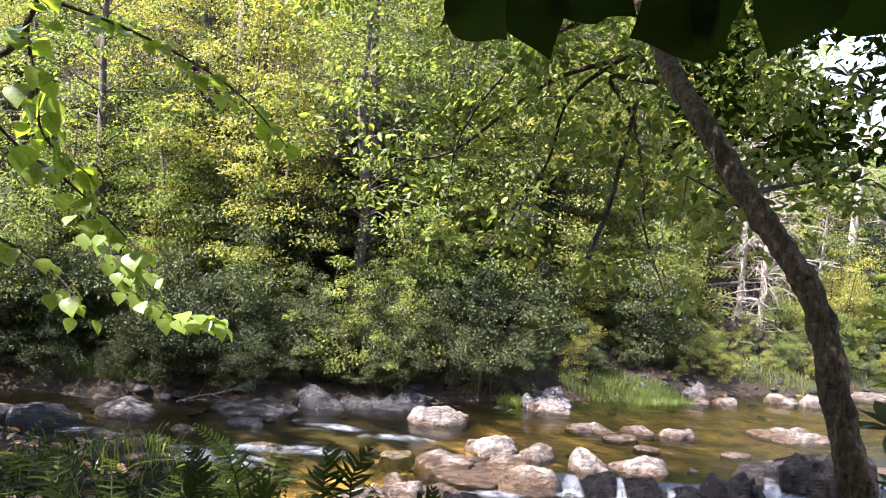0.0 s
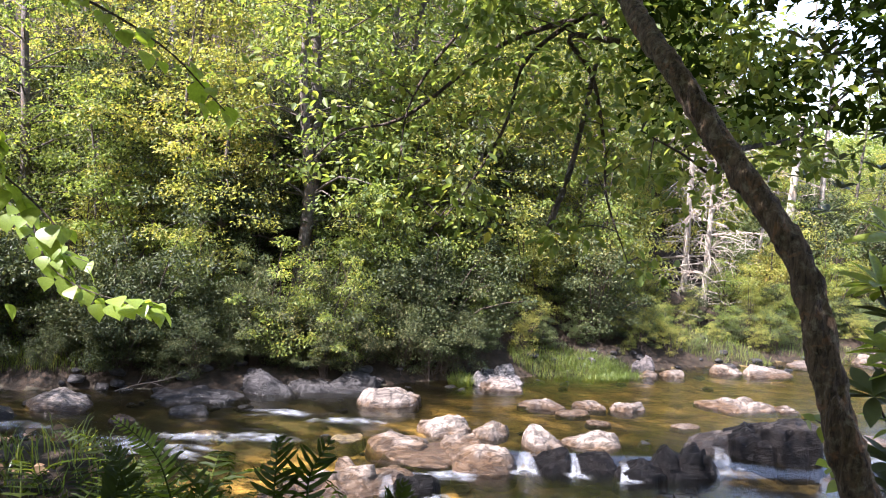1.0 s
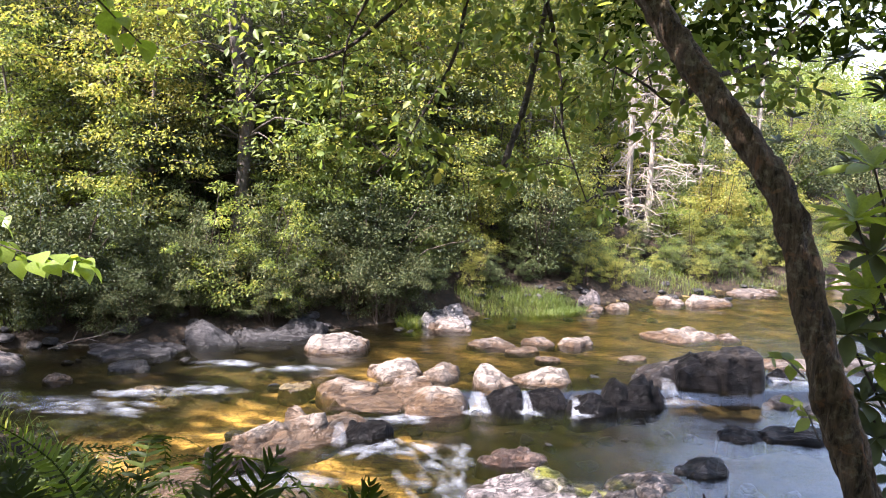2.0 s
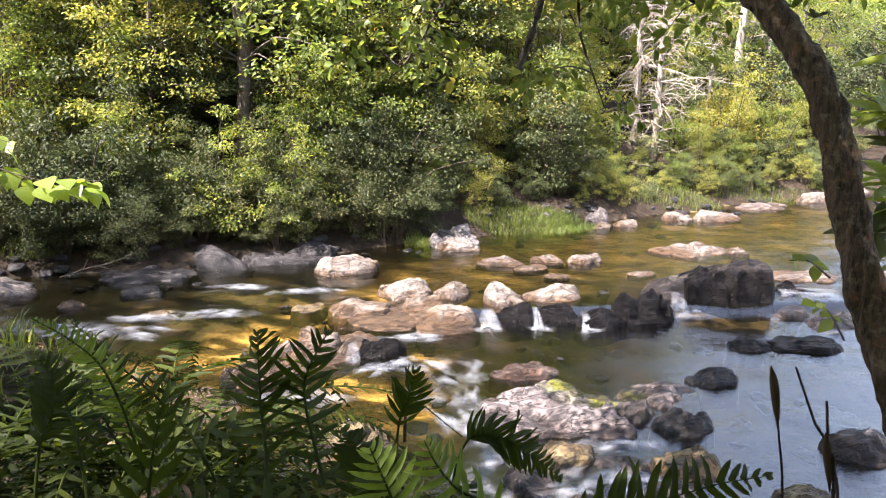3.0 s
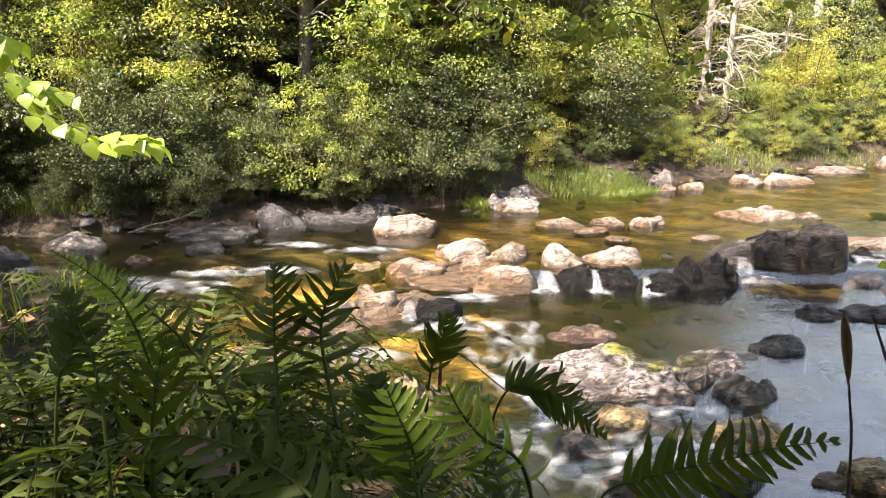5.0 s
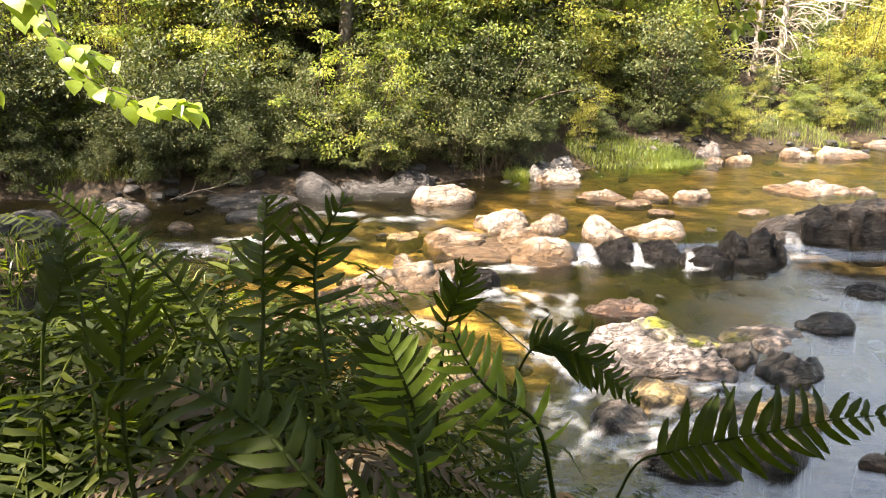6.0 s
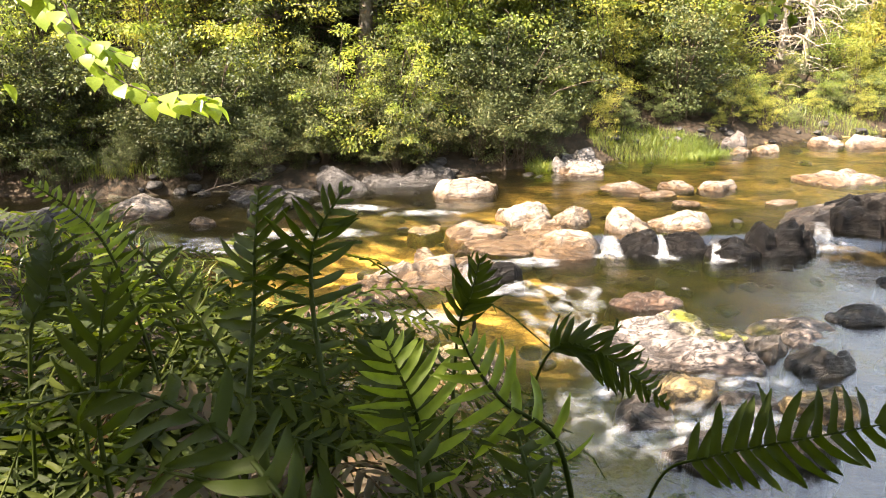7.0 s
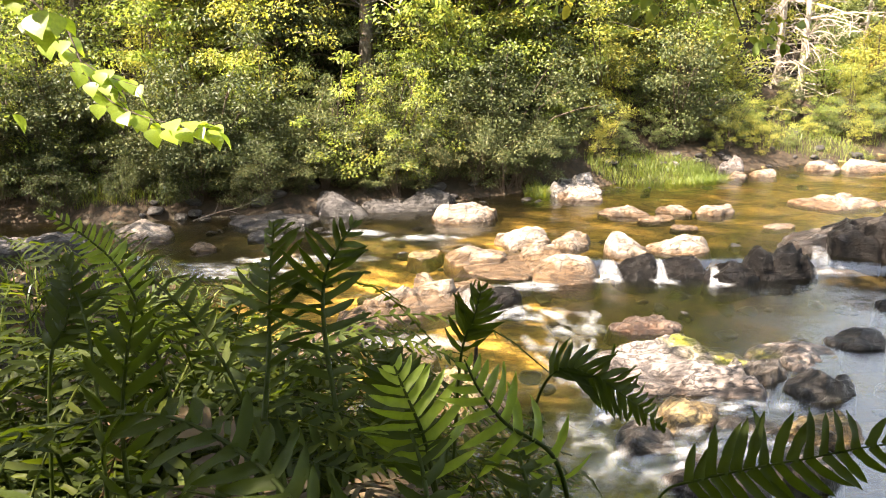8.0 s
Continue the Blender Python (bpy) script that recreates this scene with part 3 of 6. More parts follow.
P = "pale sunlit grey-pink boulder standing in the shallow river"
UP = 0.12
rock("boulder", (-0.98, 10.78, UP), (1.0, 0.8, 0.36), M_PALE, 3, "pale cream boulder with drooping dry grass at the far shore", 10)
rock("boulder", (-5.40, 9.82, UP), (1.05, 0.55, 0.27), M_PALE, 4, "long low pale boulder at the shaded shore", -8)
rock("boulder", (-6.25, 9.2, UP), (1.0, 0.6, 0.40), M_GREY_SHADED, 5, "grey wedge-shaped boulder at the water's edge", 20)
rock("boulder", (-6.95, 9.1, UP), (0.8, 0.5, 0.30), M_GREY, 6, "small grey boulder beside a wedge-shaped one", 50)
rock("boulder", (-3.64, 9.80, UP), (0.62, 0.32, 0.12), M_GREY_SHADED, 7, "low dark stone just above the water", 5, 4)
outcrop("ledge", (-3.75, 10.55, UP), (1.4, 0.7, 0.18), M_GREY_SHADED, 8, "flat grey ledge along the shaded far shore", 6)
rock("ledge", (-3.05, 11.2, UP), (1.35, 0.65, 0.40), M_GREY_SHADED, 9, "slanted layered grey ledge under overhanging leaves", -24)
outcrop("ledge", (-2.0, 11.42, UP), (1.35, 0.8, 0.24), M_GREY_SHADED, 10, "low broken grey ledge at the far shore", 5)
rock("ledge", (-1.55, 11.65, UP), (0.8, 0.5, 0.30), M_GREY_SHADED, 90, "dark broken ledge behind a cream boulder", -15)
outcrop("boulder", (0.68, 12.42, UP), (1.05, 0.8, 0.42), M_MOTTLED, 11, "mottled grey and white boulder beside the grass", 15, rough=0.5)
rock("boulder", (0.76, 11.93, UP), (0.68, 0.43, 0.23), M_PALE, 12, "white boulder in front of a mottled one", -10)
rock("boulder", (-0.45, 12.7, UP), (0.48, 0.40, 0.36), M_GREY, 13, "dark upright stone in the shade of the bank", 0, 4)
rock("boulder", (-0.10, 9.55, UP), (0.76, 0.58, 0.30), M_PALE, 14, P, 12)
rock("boulder", (0.47, 9.46, UP), (0.55, 0.46, 0.25), M_PALE, 15, P, 40)
rock("boulder", (0.33, 8.62, 0.05), (0.95, 0.68, 0.34), M_PALE, 16, P, -12)
rock("boulder", (0.10, 9.02, 0.07), (0.62, 0.55, 0.24), M_PALE, 88, "pale cracked boulder wedged between two others", 25)
rock("boulder", (-0.70, 9.02, 0.08), (0.9, 0.55, 0.17), M_PALE, 17, "low pale slab in the golden shallows", 8)
outcrop("ledge", (-0.05, 9.05, 0.04), (1.9, 1.2, 0.11), M_PALE, 18, "broad pale bedrock under the boulders in the shallows", 10, rough=0.5)
rock("boulder", (1.13, 9.12, 0.08), (0.66, 0.58, 0.33), M_PALE, 19, "pale rounded boulder at the lip of the ledge", 5)
rock("boulder", (1.79, 9.28, 0.08), (0.86, 0.52, 0.27), M_PALE, 20, "pale flat-topped boulder at the lip of the ledge", -6)
rock("boulder", (1.19, 8.70, 0), (0.58, 0.50, 0.31), M_BLACK, 21, "wet black boulder beside a small fall", 20, group="dark ledge")
rock("ledge", (1.70, 8.72, 0), (0.66, 0.42, 0.26), M_BLACK, 22, "wet black ledge between two small falls", -6, group="dark ledge")
rock("ledge", (2.22, 8.52, 0), (0.74, 0.48, 0.33), M_BLACK, 23, "jagged black ledge damming the river", 12, group="dark ledge", steep=3.4)
outcrop("ledge", (2.82, 8.80, 0), (0.98, 0.62, 0.40), M_BLACK, 24, "jagged black ledge below a big boulder", 14, "dark ledge", 0.2, 6, (), (2.6, 4.2))
block("boulder", (4.02, 9.22, 0), (1.22, 0.80, 0.60), M_BLACK, 25, "big blocky black boulder at the end of the ledge", 4, "dark ledge")
rock("boulder", (3.42, 9.42, 0.08), (1.05, 0.66, 0.40), M_DRY_TOP, 26, "pale dry slab behind the black ledge", 16, steep=2.6)
outcrop("ledge", (-1.22, 7.58, 0), (1.42, 0.62, 0.34), M_PALE, 27, "long pale ledge with a dark wet front", 32, rough=0.2, blocks=6, steep=(3.0, 5.0))
rock("boulder", (-1.72, 7.12, 0), (0.7, 0.5, 0.24), M_PALE, 85, "pale worn slab at the end of a long ledge", 30)
rock("boulder", (-0.43, 7.80, 0), (0.66, 0.34, 0.25), M_BLACK, 28, "dark boulder with water pouring beside it", 22)
rock("boulder", (-0.72, 7.98, 0), (0.7, 0.4, 0.19), M_PALE, 86, "pale slab behind a dark boulder", 20)
outcrop("ledge", (1.20, 6.20, -0.03), (1.58, 1.2, 0.32), M_MOSSY, 29, "broad pale outcrop with yellow-green moss on top", 6, rough=0.4, blocks=12, moss=[(0.36, 0.0, 0.19), (0.12, 0.30, 0.15), (0.48, 0.28, 0.12)])
outcrop("ledge", (2.22, 6.52, -0.02), (0.84, 0.55, 0.19), M_MOSSY, 30, "mottled pale outcrop beside the mossy one", 14, rough=0.6, moss=[(-0.3, 0.0, 0.12)])
rock("boulder", (1.86, 6.12, -0.02), (0.42, 0.36, 0.22), M_GREY, 84, "small brown stone wedged against an outcrop", 40)
rock("boulder", (0.72, 6.25, -0.03), (0.66, 0.5, 0.15), M_GREY, 83, "dark wet slab awash beside the mossy outcrop", 10)
outcrop("ledge", (1.06, 7.15, 0), (0.80, 0.42, 0.17), M_RUSTY, 31, "rusty grey ledge behind the mossy outcrop", 6)
rock("boulder", (2.90, 6.80, 0), (0.58, 0.36, 0.16), M_GREY_SHADED, 32, "small dark pointed stone in still water", 0, 4)
rock("boulder", (2.24, 5.87, 0), (0.58, 0.42, 0.24), M_GREY_SHADED, 33, "small dark blue-grey stone in still water", 15, 4)
rock("ledge", (3.70, 7.68, 0), (0.64, 0.34, 0.15), M_BLACK, 34, "flat black ledge just above the water", -4)
rock("ledge", (4.28, 7.66, 0), (0.92, 0.46, 0.16), M_BLACK, 82, "long black ledge just above the water", -10)
rock("ledge", (5.06, 9.36, 0.05), (0.66, 0.42, 0.24), M_BLACK, 35, "dark ledge with water spilling past it", -5)
outcrop("ledge", (5.1, 8.4, 0), (0.95, 0.55, 0.20), M_GREY, 36, "flat grey ledge in the lower pool", 10)
rock("ledge", (4.75, 8.75, 0), (0.6, 0.4, 0.14), M_GREY, 81, "grey slab under fast shallow water", 30)
rock("boulder", (5.5, 10.0, UP), (1.35, 0.6, 0.12), M_PALE, 37, "pale ledge beyond the dark boulder", -4)
rock("boulder", (6.6, 9.9, UP), (1.0, 0.6, 0.20), M_GREY, 38, "grey ledge at the lip of the upper pool", 6)
for i, (x, y, w, h) in enumerate([(1.37, 10.98, 0.78, 0.17), (1.72, 10.68, 0.60, 0.07), (2.04, 11.08, 0.54, 0.12), (2.65, 11.06, 0.66, 0.17), (2.03, 10.25, 0.45, 0.05), (3.3, 10.3, 0.5, 0.04)]):
    rock("stone", (x, y, UP), (w, w * 0.5, h), M_PALE, 40 + i, "small pale stone just clear of the golden pool", 30 * (i % 2) - 12, 4)
outcrop("ledge", (4.52, 11.58, UP), (1.42, 0.72, 0.16), M_PALE, 50, "flat pale ledge out in the golden pool", 4, rough=0.3)
rock("stone", (5.25, 11.45, UP), (0.46, 0.28, 0.11), M_PALE, 51, "small pale stone beside a flat ledge", 0, 4)
rock("boulder", (5.20, 14.04, UP), (0.68, 0.42, 0.19), M_PALE, 52, "white boulder at the far shore", 0)
rock("boulder", (5.99, 14.05, UP), (1.05, 0.62, 0.23), M_PALE, 53, "low white boulder at the far shore", 10)
rock("boulder", (3.56, 13.75, 0.22), (0.44, 0.36, 0.30), M_GREY, 54, "grey boulder on the grassy bank", 0, 4)
rock("boulder", (4.05, 13.58, UP), (0.5, 0.34, 0.18), M_PALE, 55, "small pale boulder at the grassy bank", 0, 4)
rock("boulder", (3.56, 13.42, UP), (0.46, 0.3, 0.13), M_PALE, 56, "small pale boulder at the grassy bank", 40, 4)
for i, (x, y, w, h) in enumerate([(7.5, 15.15, 1.3, 0.16), (9.05, 15.95, 1.2, 0.30), (10.2, 16.3, 1.0, 0.4), (11.4, 16.8, 1.4, 0.35)]):
    rock("boulder", (x, y, UP), (w, w * 0.55, h), M_PALE, 60 + i, "pale rock along the sunny far shore", 20 * i, 4)
rock("stone", (-3.1, 9.02, 0.06), (0.46, 0.30, 0.08), M_GOLD, 57, "ochre stone breaking the surface of the rapids", 10, 4)
rock("stone", (-4.36, 9.38, 0.08), (0.38, 0.24, 0.10), M_PALE, 58, "small pale stone in dark water", 0, 4)
rock("stone", (-1.35, 9.12, 0.08), (0.5, 0.34, 0.07), M_GOLD, 59, "ochre stone awash in the rapids", 20, 4)
rock("boulder", (-5.4, 7.65, 0.05), (1.2, 0.6, 0.22), M_PALE, 87, "pale slab beside white rapids", 10)
outcrop("ledge", (-0.64, 5.62, -0.05), (0.85, 0.75, 0.50), M_GOLD, 70, "ochre boulder with dark crust below the ferns", 10, rough=0.35)
rock("boulder", (0.72, 5.02, 0), (0.5, 0.4, 0.20), M_GREY, 71, "dark rounded stone in the rapids", 10)
rock("boulder", (1.07, 5.38, 0), (0.54, 0.42, 0.22), M_GOLD, 72, "brown mossy stone in the rapids", 25)
outcrop("ledge", (1.52, 5.28, -0.04), (0.75, 0.5, 0.12), M_GREY, 89, "blue-grey ledge awash in the shallows", 20)
rock("boulder", (2.01, 5.18, 0), (0.60, 0.40, 0.22), M_GOLD, 73, "brown rounded stone near the bank", 0)
rock("boulder", (1.75, 4.75, 0), (0.6, 0.45, 0.22), M_GREY, 74, "mottled brown stone near the bank", 60)
rock("boulder", (2.65, 4.64, 0), (0.50, 0.38, 0.24), M_GOLD, 75, "ochre stone at the foot of the bank", 0)
rock("stone", (2.36, 4.60, 0), (0.30, 0.22, 0.10), M_PALE, 91, "small white stone at the foot of the bank", 0)
rock("boulder", (3.52, 5.40, 0), (0.70, 0.5, 0.24), M_GREY, 76, "angular grey boulder at the foot of the bank", 15)
rock("boulder", (3.95, 5.2, 0), (0.6, 0.5, 0.32), M_PALE, 77, "pale boulder behind a grey one by the bank", 0)
rock("boulder", (1.15, 4.55, 0), (0.7, 0.45, 0.24), M_GREY, 78, "dark stone below the fern bank", 0)
rock("boulder", (-1.2, 6.35, 0), (0.7, 0.5, 0.10), M_GOLD, 79, "ochre slab awash in the rapids", 0)
rock("boulder", (-2.2, 6.4, 0), (1.0, 0.6, 0.2), M_PALE, 80, "pale slab beside the rapids", 20)

# Cobbles on the bed and along the shores
rng = np.random.default_rng(8)
cv, cf, co = [], [], 0
protos = []
for s in range(6):
    protos.append(cobble_shape(200 + s))
for i in range(230):
    if i < 130:
        x, y = rng.uniform(-6, 8), 0
        y = np.interp(x, BANK_X, BANK_Y) + rng.normal() * 0.45 - 0.2
    else:
        x, y = rng.uniform(-2.5, 4), rng.uniform(4.2, 9.8)
    v, f = protos[i % 6]
    s = rng.uniform(0.07, 0.30)
    a = rng.uniform(0, 6.3)
    rot = np.array([(math.cos(a), -math.sin(a), 0), (math.sin(a), math.cos(a), 0), (0, 0, 1)])
    z = float(ground(x, y)) + s * 0.12
    cv.append((v * s) @ rot.T + np.array((x, y, z)))
    cf.append(f + co)
    co += len(v)
cob = new("cobbles", mesh_np("cobbles", np.concatenate(cv), np.concatenate(cf), M_GREY_SHADED, True))
tagged(cob, "scattered grey and brown cobbles on the bed and shores", "stones", kind="stuff")


# ---- white water ----
def soft_mesh(name, vs, fs, soft):
    me = mesh_np(name, vs, fs, M_FOAM, True)
    at = me.attributes.new("soft", "FLOAT", "POINT")
    at.data.foreach_set("value", np.asarray(soft, np.float32))
    return me


def foam(name, spots, label, seed):
    """Soft streaks and sheets of froth lying on the water."""
    rng = np.random.default_rng(seed)
    vs, fs, soft = [], [], []
    for x, y, rx, ry, n, *way in spots:
        for _ in range(max(6, n // 2)):
            a, r = rng.uniform(0, 6.3), rng.random() ** 0.7
            px, py = x + rx * r * math.cos(a), y + ry * r * math.sin(a)
            ln, wd = rng.uniform(0.2, 0.6) * min(1.0, 0.3 + 1.4 * rx), rng.uniform(0.04, 0.11)
            t = rng.normal() * 0.25 + (way[0] if way else 0.0)
            o = len(vs)
            zz = float(water_level(px, py)) + rng.uniform(0.012, 0.045)
            lift = rng.uniform(0.005, 0.03)
            full = rng.uniform(0.2, 0.8)
            for k in range(8):
                s = k / 7
                cx = px + (s - 0.5) * ln * math.cos(t)
                cy = py + (s - 0.5) * ln * math.sin(t)
                wig = 0.03 * math.sin(6 * s + a)
                h = wd * (0.35 + 0.65 * math.sin(math.pi * s))
                for m in range(5):
                    u = m / 2 - 1
                    vs.append((cx - math.sin(t) * (u * h + wig), cy + math.cos(t) * (u * h + wig), zz + lift * (1 - u * u) * math.sin(math.pi * s)))
                    soft.append(full * (1 - u * u) * math.sin(math.pi * s))
            for k in range(7):
                for m in range(4):
                    q = o + k * 5 + m
                    fs.append((q, q + 5, q + 6, q + 1))
    ob = new(name, soft_mesh(name, vs, fs, soft))
    return tagged(ob, label, "white water", kind="stuff")


foam("foam", [(-3.9, 8.5, 0.7, 0.25, 50), (-4.7, 8.55, 0.6, 0.3, 44), (-2.4, 9.85, 0.45, 0.14, 34), (-3.3, 8.85, 0.5, 0.12, 40), (-2.4, 8.95, 0.45, 0.12, 40), (-1.5, 9.7, 0.5, 0.1, 30),
              (0.38, 7.15, 0.42, 0.32, 30, 1.9), (0.25, 6.55, 0.38, 0.35, 32, 1.7), (0.40, 5.9, 0.34, 0.4, 38, 1.4), (0.48, 5.35, 0.40, 0.35, 56, 1.2), (0.62, 4.75, 0.5, 0.35, 66, 0.9), (1.30, 4.98, 0.45, 0.22, 50, 0.4),
              (1.55, 5.55, 0.4, 0.12, 30, 0.3), (-0.35, 7.25, 0.3, 0.12, 26, 0.5), (-0.15, 8.15, 0.45, 0.12, 40, 0.2), (0.87, 8.35, 0.16, 0.08, 24), (1.42, 8.36, 0.14, 0.07, 20),
              (2.0, 8.25, 0.14, 0.07, 16), (3.36, 8.7, 0.24, 0.10, 36), (5.0, 9.1, 0.5, 0.25, 60), (4.9, 8.0, 0.6, 0.1, 20), (-5.4, 8.9, 0.7, 0.2, 40), (-4.9, 7.75, 0.8, 0.25, 60), (-3.4, 8.35, 0.6, 0.2, 34), (-1.3, 6.6, 0.5, 0.2, 40), (-0.2, 7.45, 0.12, 0.1, 20)],
     "streaks of white foam on the rapids between rocks", 3)


def fall(at, width, height, depth, seed):
    """A small sheet of white water pouring over a lip."""
    rng = random.Random(seed)
    vs, fs, soft = [], [], []
    n, m = 9, 8
    for i in range(n):
        u = i / (n - 1) - 0.5
        w = rng.uniform(0.85, 1.15)
        for j in range(m):
            s = j / (m - 1)
            vs.append((at[0] + u * width * (0.6 + 0.7 * s), at[1] - depth * s ** 0.6 * w + 0.05, at[2] + height * (1 - s ** 1.8) + 0.004 * rng.uniform(-1, 1)))
            soft.append((1 - (2 * u) ** 4) * (0.5 + s))
    for i in range(n - 1):
        for j in range(m - 1):
            a = i * m + j
            fs.append((a, a + 1, a + m + 1, a + m))
    ob = new("waterfall", soft_mesh("waterfall", vs, fs, soft))
    return tagged(ob, "small white fall pouring between black rocks", "waterfall", "small falls")


fall((0.86, 8.72, 0.0), 0.25, 0.14, 0.3, 1)
fall((1.44, 8.72, 0.0), 0.12, 0.16, 0.3, 2)
fall((2.02, 8.55, 0.0), 0.14, 0.14, 0.3, 3)
fall((3.30, 8.98, 0.0), 0.22, 0.24, 0.28, 4)
fall((4.72, 9.55, 0.0), 0.35, 0.14, 0.3, 5)
fall((-0.72, 7.62, 0.0), 0.14, 0.18, 0.2, 6)


# ---- far bank woods ----
def shrub(name, at, wide, high, mat, size, seed, label, clusters=34, per=70, shape=LEAF_FLAT, slim=0.45, category="shrub", group="shrubs on the far bank"):
    """A bush of several stems with sprays of leaves."""
    rng = np.random.default_rng(seed)
    ob = thing(name, at, label, category, group)
    tw = Limbs()
    cs, rs = [], []
    shoots = [(rng.uniform(0, 6.283), rng.uniform(0.15, 1.0), rng.uniform(0.55, 1.2)) for _ in range(11)]
    for i in range(clusters):
        a, lean, reach = shoots[i % 11]
        s = rng.uniform(0.22, 1.0) ** 0.7 * reach
        c = Vector((math.cos(a) * lean * s * wide * 0.55, math.sin(a) * lean * s * wide * 0.55, high * s * (1.08 - 0.55 * lean * lean)))
        c += Vector(rng.normal(size=3)) * 0.10 * wide
        c.z = max(c.z, 0.06 * high)
        cs.append(c)
        rs.append(rng.uniform(0.13, 0.30) * wide * 0.55)
        if i % 2 == 0:
            b = Vector((rng.normal() * 0.1, rng.normal() * 0.1, -0.1))
            tw.add([b, b.lerp(c, 0.5) + Vector((0, 0, 0.12 * high)), c], 0.018, 0.005, 5, 5)
    part("stem", tw.mesh("stem", M_TWIG), ob)
    part("foliage", foliage("foliage", cs, rs, per, size, mat, seed + 1, shape, 0.5, 0.3, slim), ob)
    return ob


def spread(rng, x, d):
    y = float(np.interp(x, BANK_X, BANK_Y)) + d
    return x, y, float(ground(x, y)) - 0.05


rng = np.random.default_rng(21)
dark = [shrub("shrub", spread(rng, x, 1.0), w, h, M_RHODO, s, 300 + i, "dense dark evergreen shrub hanging over the shore", 46, 150)
        for i, (x, w, h, s) in enumerate([(-5.0, 2.4, 2.2, 0.066), (-0.4, 2.6, 2.3, 0.062), (2.8, 2.3, 2.1, 0.062), (-7.4, 2.6, 2.6, 0.066)])]
light = [shrub("shrub", spread(rng, x, d), w, h, m, s, 320 + i, t, 40, 110)
         for i, (x, d, w, h, m, s, t) in enumerate([(-2.9, 0.7, 1.7, 1.5, M_BROAD, 0.058, "light green leafy shrub leaning over the water"), (7.6, 1.6, 2.0, 1.6, M_YELLOW, 0.05, "yellow-green sunlit shrub on the bank"),
                                                     (1.0, 2.2, 2.2, 2.2, M_BROAD, 0.058, "light green leafy shrub on the slope"), (3.3, 1.7, 1.6, 1.2, M_HEMLOCK, 0.05, "low greyish shrub in dappled sun")])]


def scatter(src, x, d, s, turn):
    p = spread(rng, x, d)
    if 4.0 < x < 5.9 and 0.6 < d < 2.9:
        s = min(s, 0.38)  # low growth in front of the dead conifers
    return copy_thing(src, pose(*p, rng.normal() * 4, rng.normal() * 4, turn) @ Matrix.Diagonal((s, s, s * rng.uniform(0.85, 1.15), 1)))


for i in range(30):
    x = -11 + 22 * i / 29 + rng.normal() * 0.3
    kind = (light[0], dark[i % 4], light[2], light[3], dark[i % 4], light[0], light[1])[i % 7] if x < 0.8 else (light[1], light[3], light[2], light[1])[i % 4]
    scatter(kind, x, rng.uniform(0.4, 1.2) if kind in dark else rng.uniform(1.5, 2.4), rng.uniform(0.7, 1.25) * (0.6 if 4.2 < x < 7 else 1), rng.uniform(0, 360))
for i in range(44):
    x = -10.5 + 20 * i / 43 + rng.normal() * 0.2
    if 1.0 < x < 3.4 or 4.4 < x < 6.2:
        continue
    scatter(dark[i % 4] if x < 0.6 else light[(1, 3)[i % 2]], x, rng.uniform(0.15, 0.9), rng.uniform(0.35, 0.6), rng.uniform(0, 360))
for x, d, s in ((-5.3, 0.7, 0.7), (-4.6, 0.9, 0.7), (-6.2, 0.8, 0.7), (-2.7, 0.9, 0.6), (-1.1, 0.9, 0.6), (-0.6, 1.2, 0.7), (0.0, 1.3, 0.7), (0.6, 1.4, 0.7), (1.1, 1.5, 0.7), (1.5, 1.3, 0.55), (-7.4, 0.8, 0.8), (-3.6, 0.8, 0.6)):
    scatter(dark[int(x * 10) % 4] if x < 0.3 else light[(3, 1)[int(x * 10) % 2]], x, d, s, 97 * x)
for x, d, s in ((-0.9, 0.35, 0.5), (-0.3, 0.45, 0.55), (0.2, 0.5, 0.5), (0.7, 0.75, 0.55), (1.2, 0.8, 0.5), (1.7, 0.85, 0.5), (2.3, 0.95, 0.5), (2.9, 1.0, 0.5), (3.4, 0.9, 0.4), (-1.6, 0.3, 0.5), (-3.2, 0.5, 0.5), (-4.2, 0.6, 0.6)):
    scatter(dark[int(x * 10) % 4] if x < 0.4 else light[(1, 3)[int(x * 10) % 2]], x, d, s, 57 * x)
for i, (x, d, s) in enumerate(((-8.2, 0.9, 0.6), (-7.0, 0.8, 0.55), (-6.2, 0.7, 0.5), (-5.4, 0.9, 0.6), (-4.4, 0.8, 0.5), (-3.7, 1.0, 0.6), (-1.0, 1.0, 0.55), (0.1, 1.2, 0.6), (1.0, 1.4, 0.6), (2.2, 1.6, 0.65), (-2.4, 1.2, 0.6), (-6.8, 1.6, 0.7))):
    scatter(light[(0, 2, 3)[i % 3]], x, d, s, 83 * x)
for i in range(22):
    x = 3.0 + 8.0 * i / 21 + rng.normal() * 0.15
    scatter(light[(3, 1, 3, 2)[i % 4]] if i % 5 else dark[i % 4], x, rng.uniform(0.75, 1.5), rng.uniform(0.4, 0.62), rng.uniform(0, 360))
for i in range(18):
    scatter(dark[i % 4], -6.2 + 0.3 * i, 0.35 + 0.12 * (i % 3), 0.26 + 0.05 * (i % 4), 47 * i)
for i in range(16):
    scatter(light[(1, 3)[i % 2]], 3.4 + 0.5 * i, 0.45 + 0.15 * (i % 3), 0.24 + 0.05 * (i % 3), 53 * i)
scatter(light[0], -2.0, 0.5, 0.8, 40)
scatter(light[0], -1.6, 0.9, 0.9, 200)
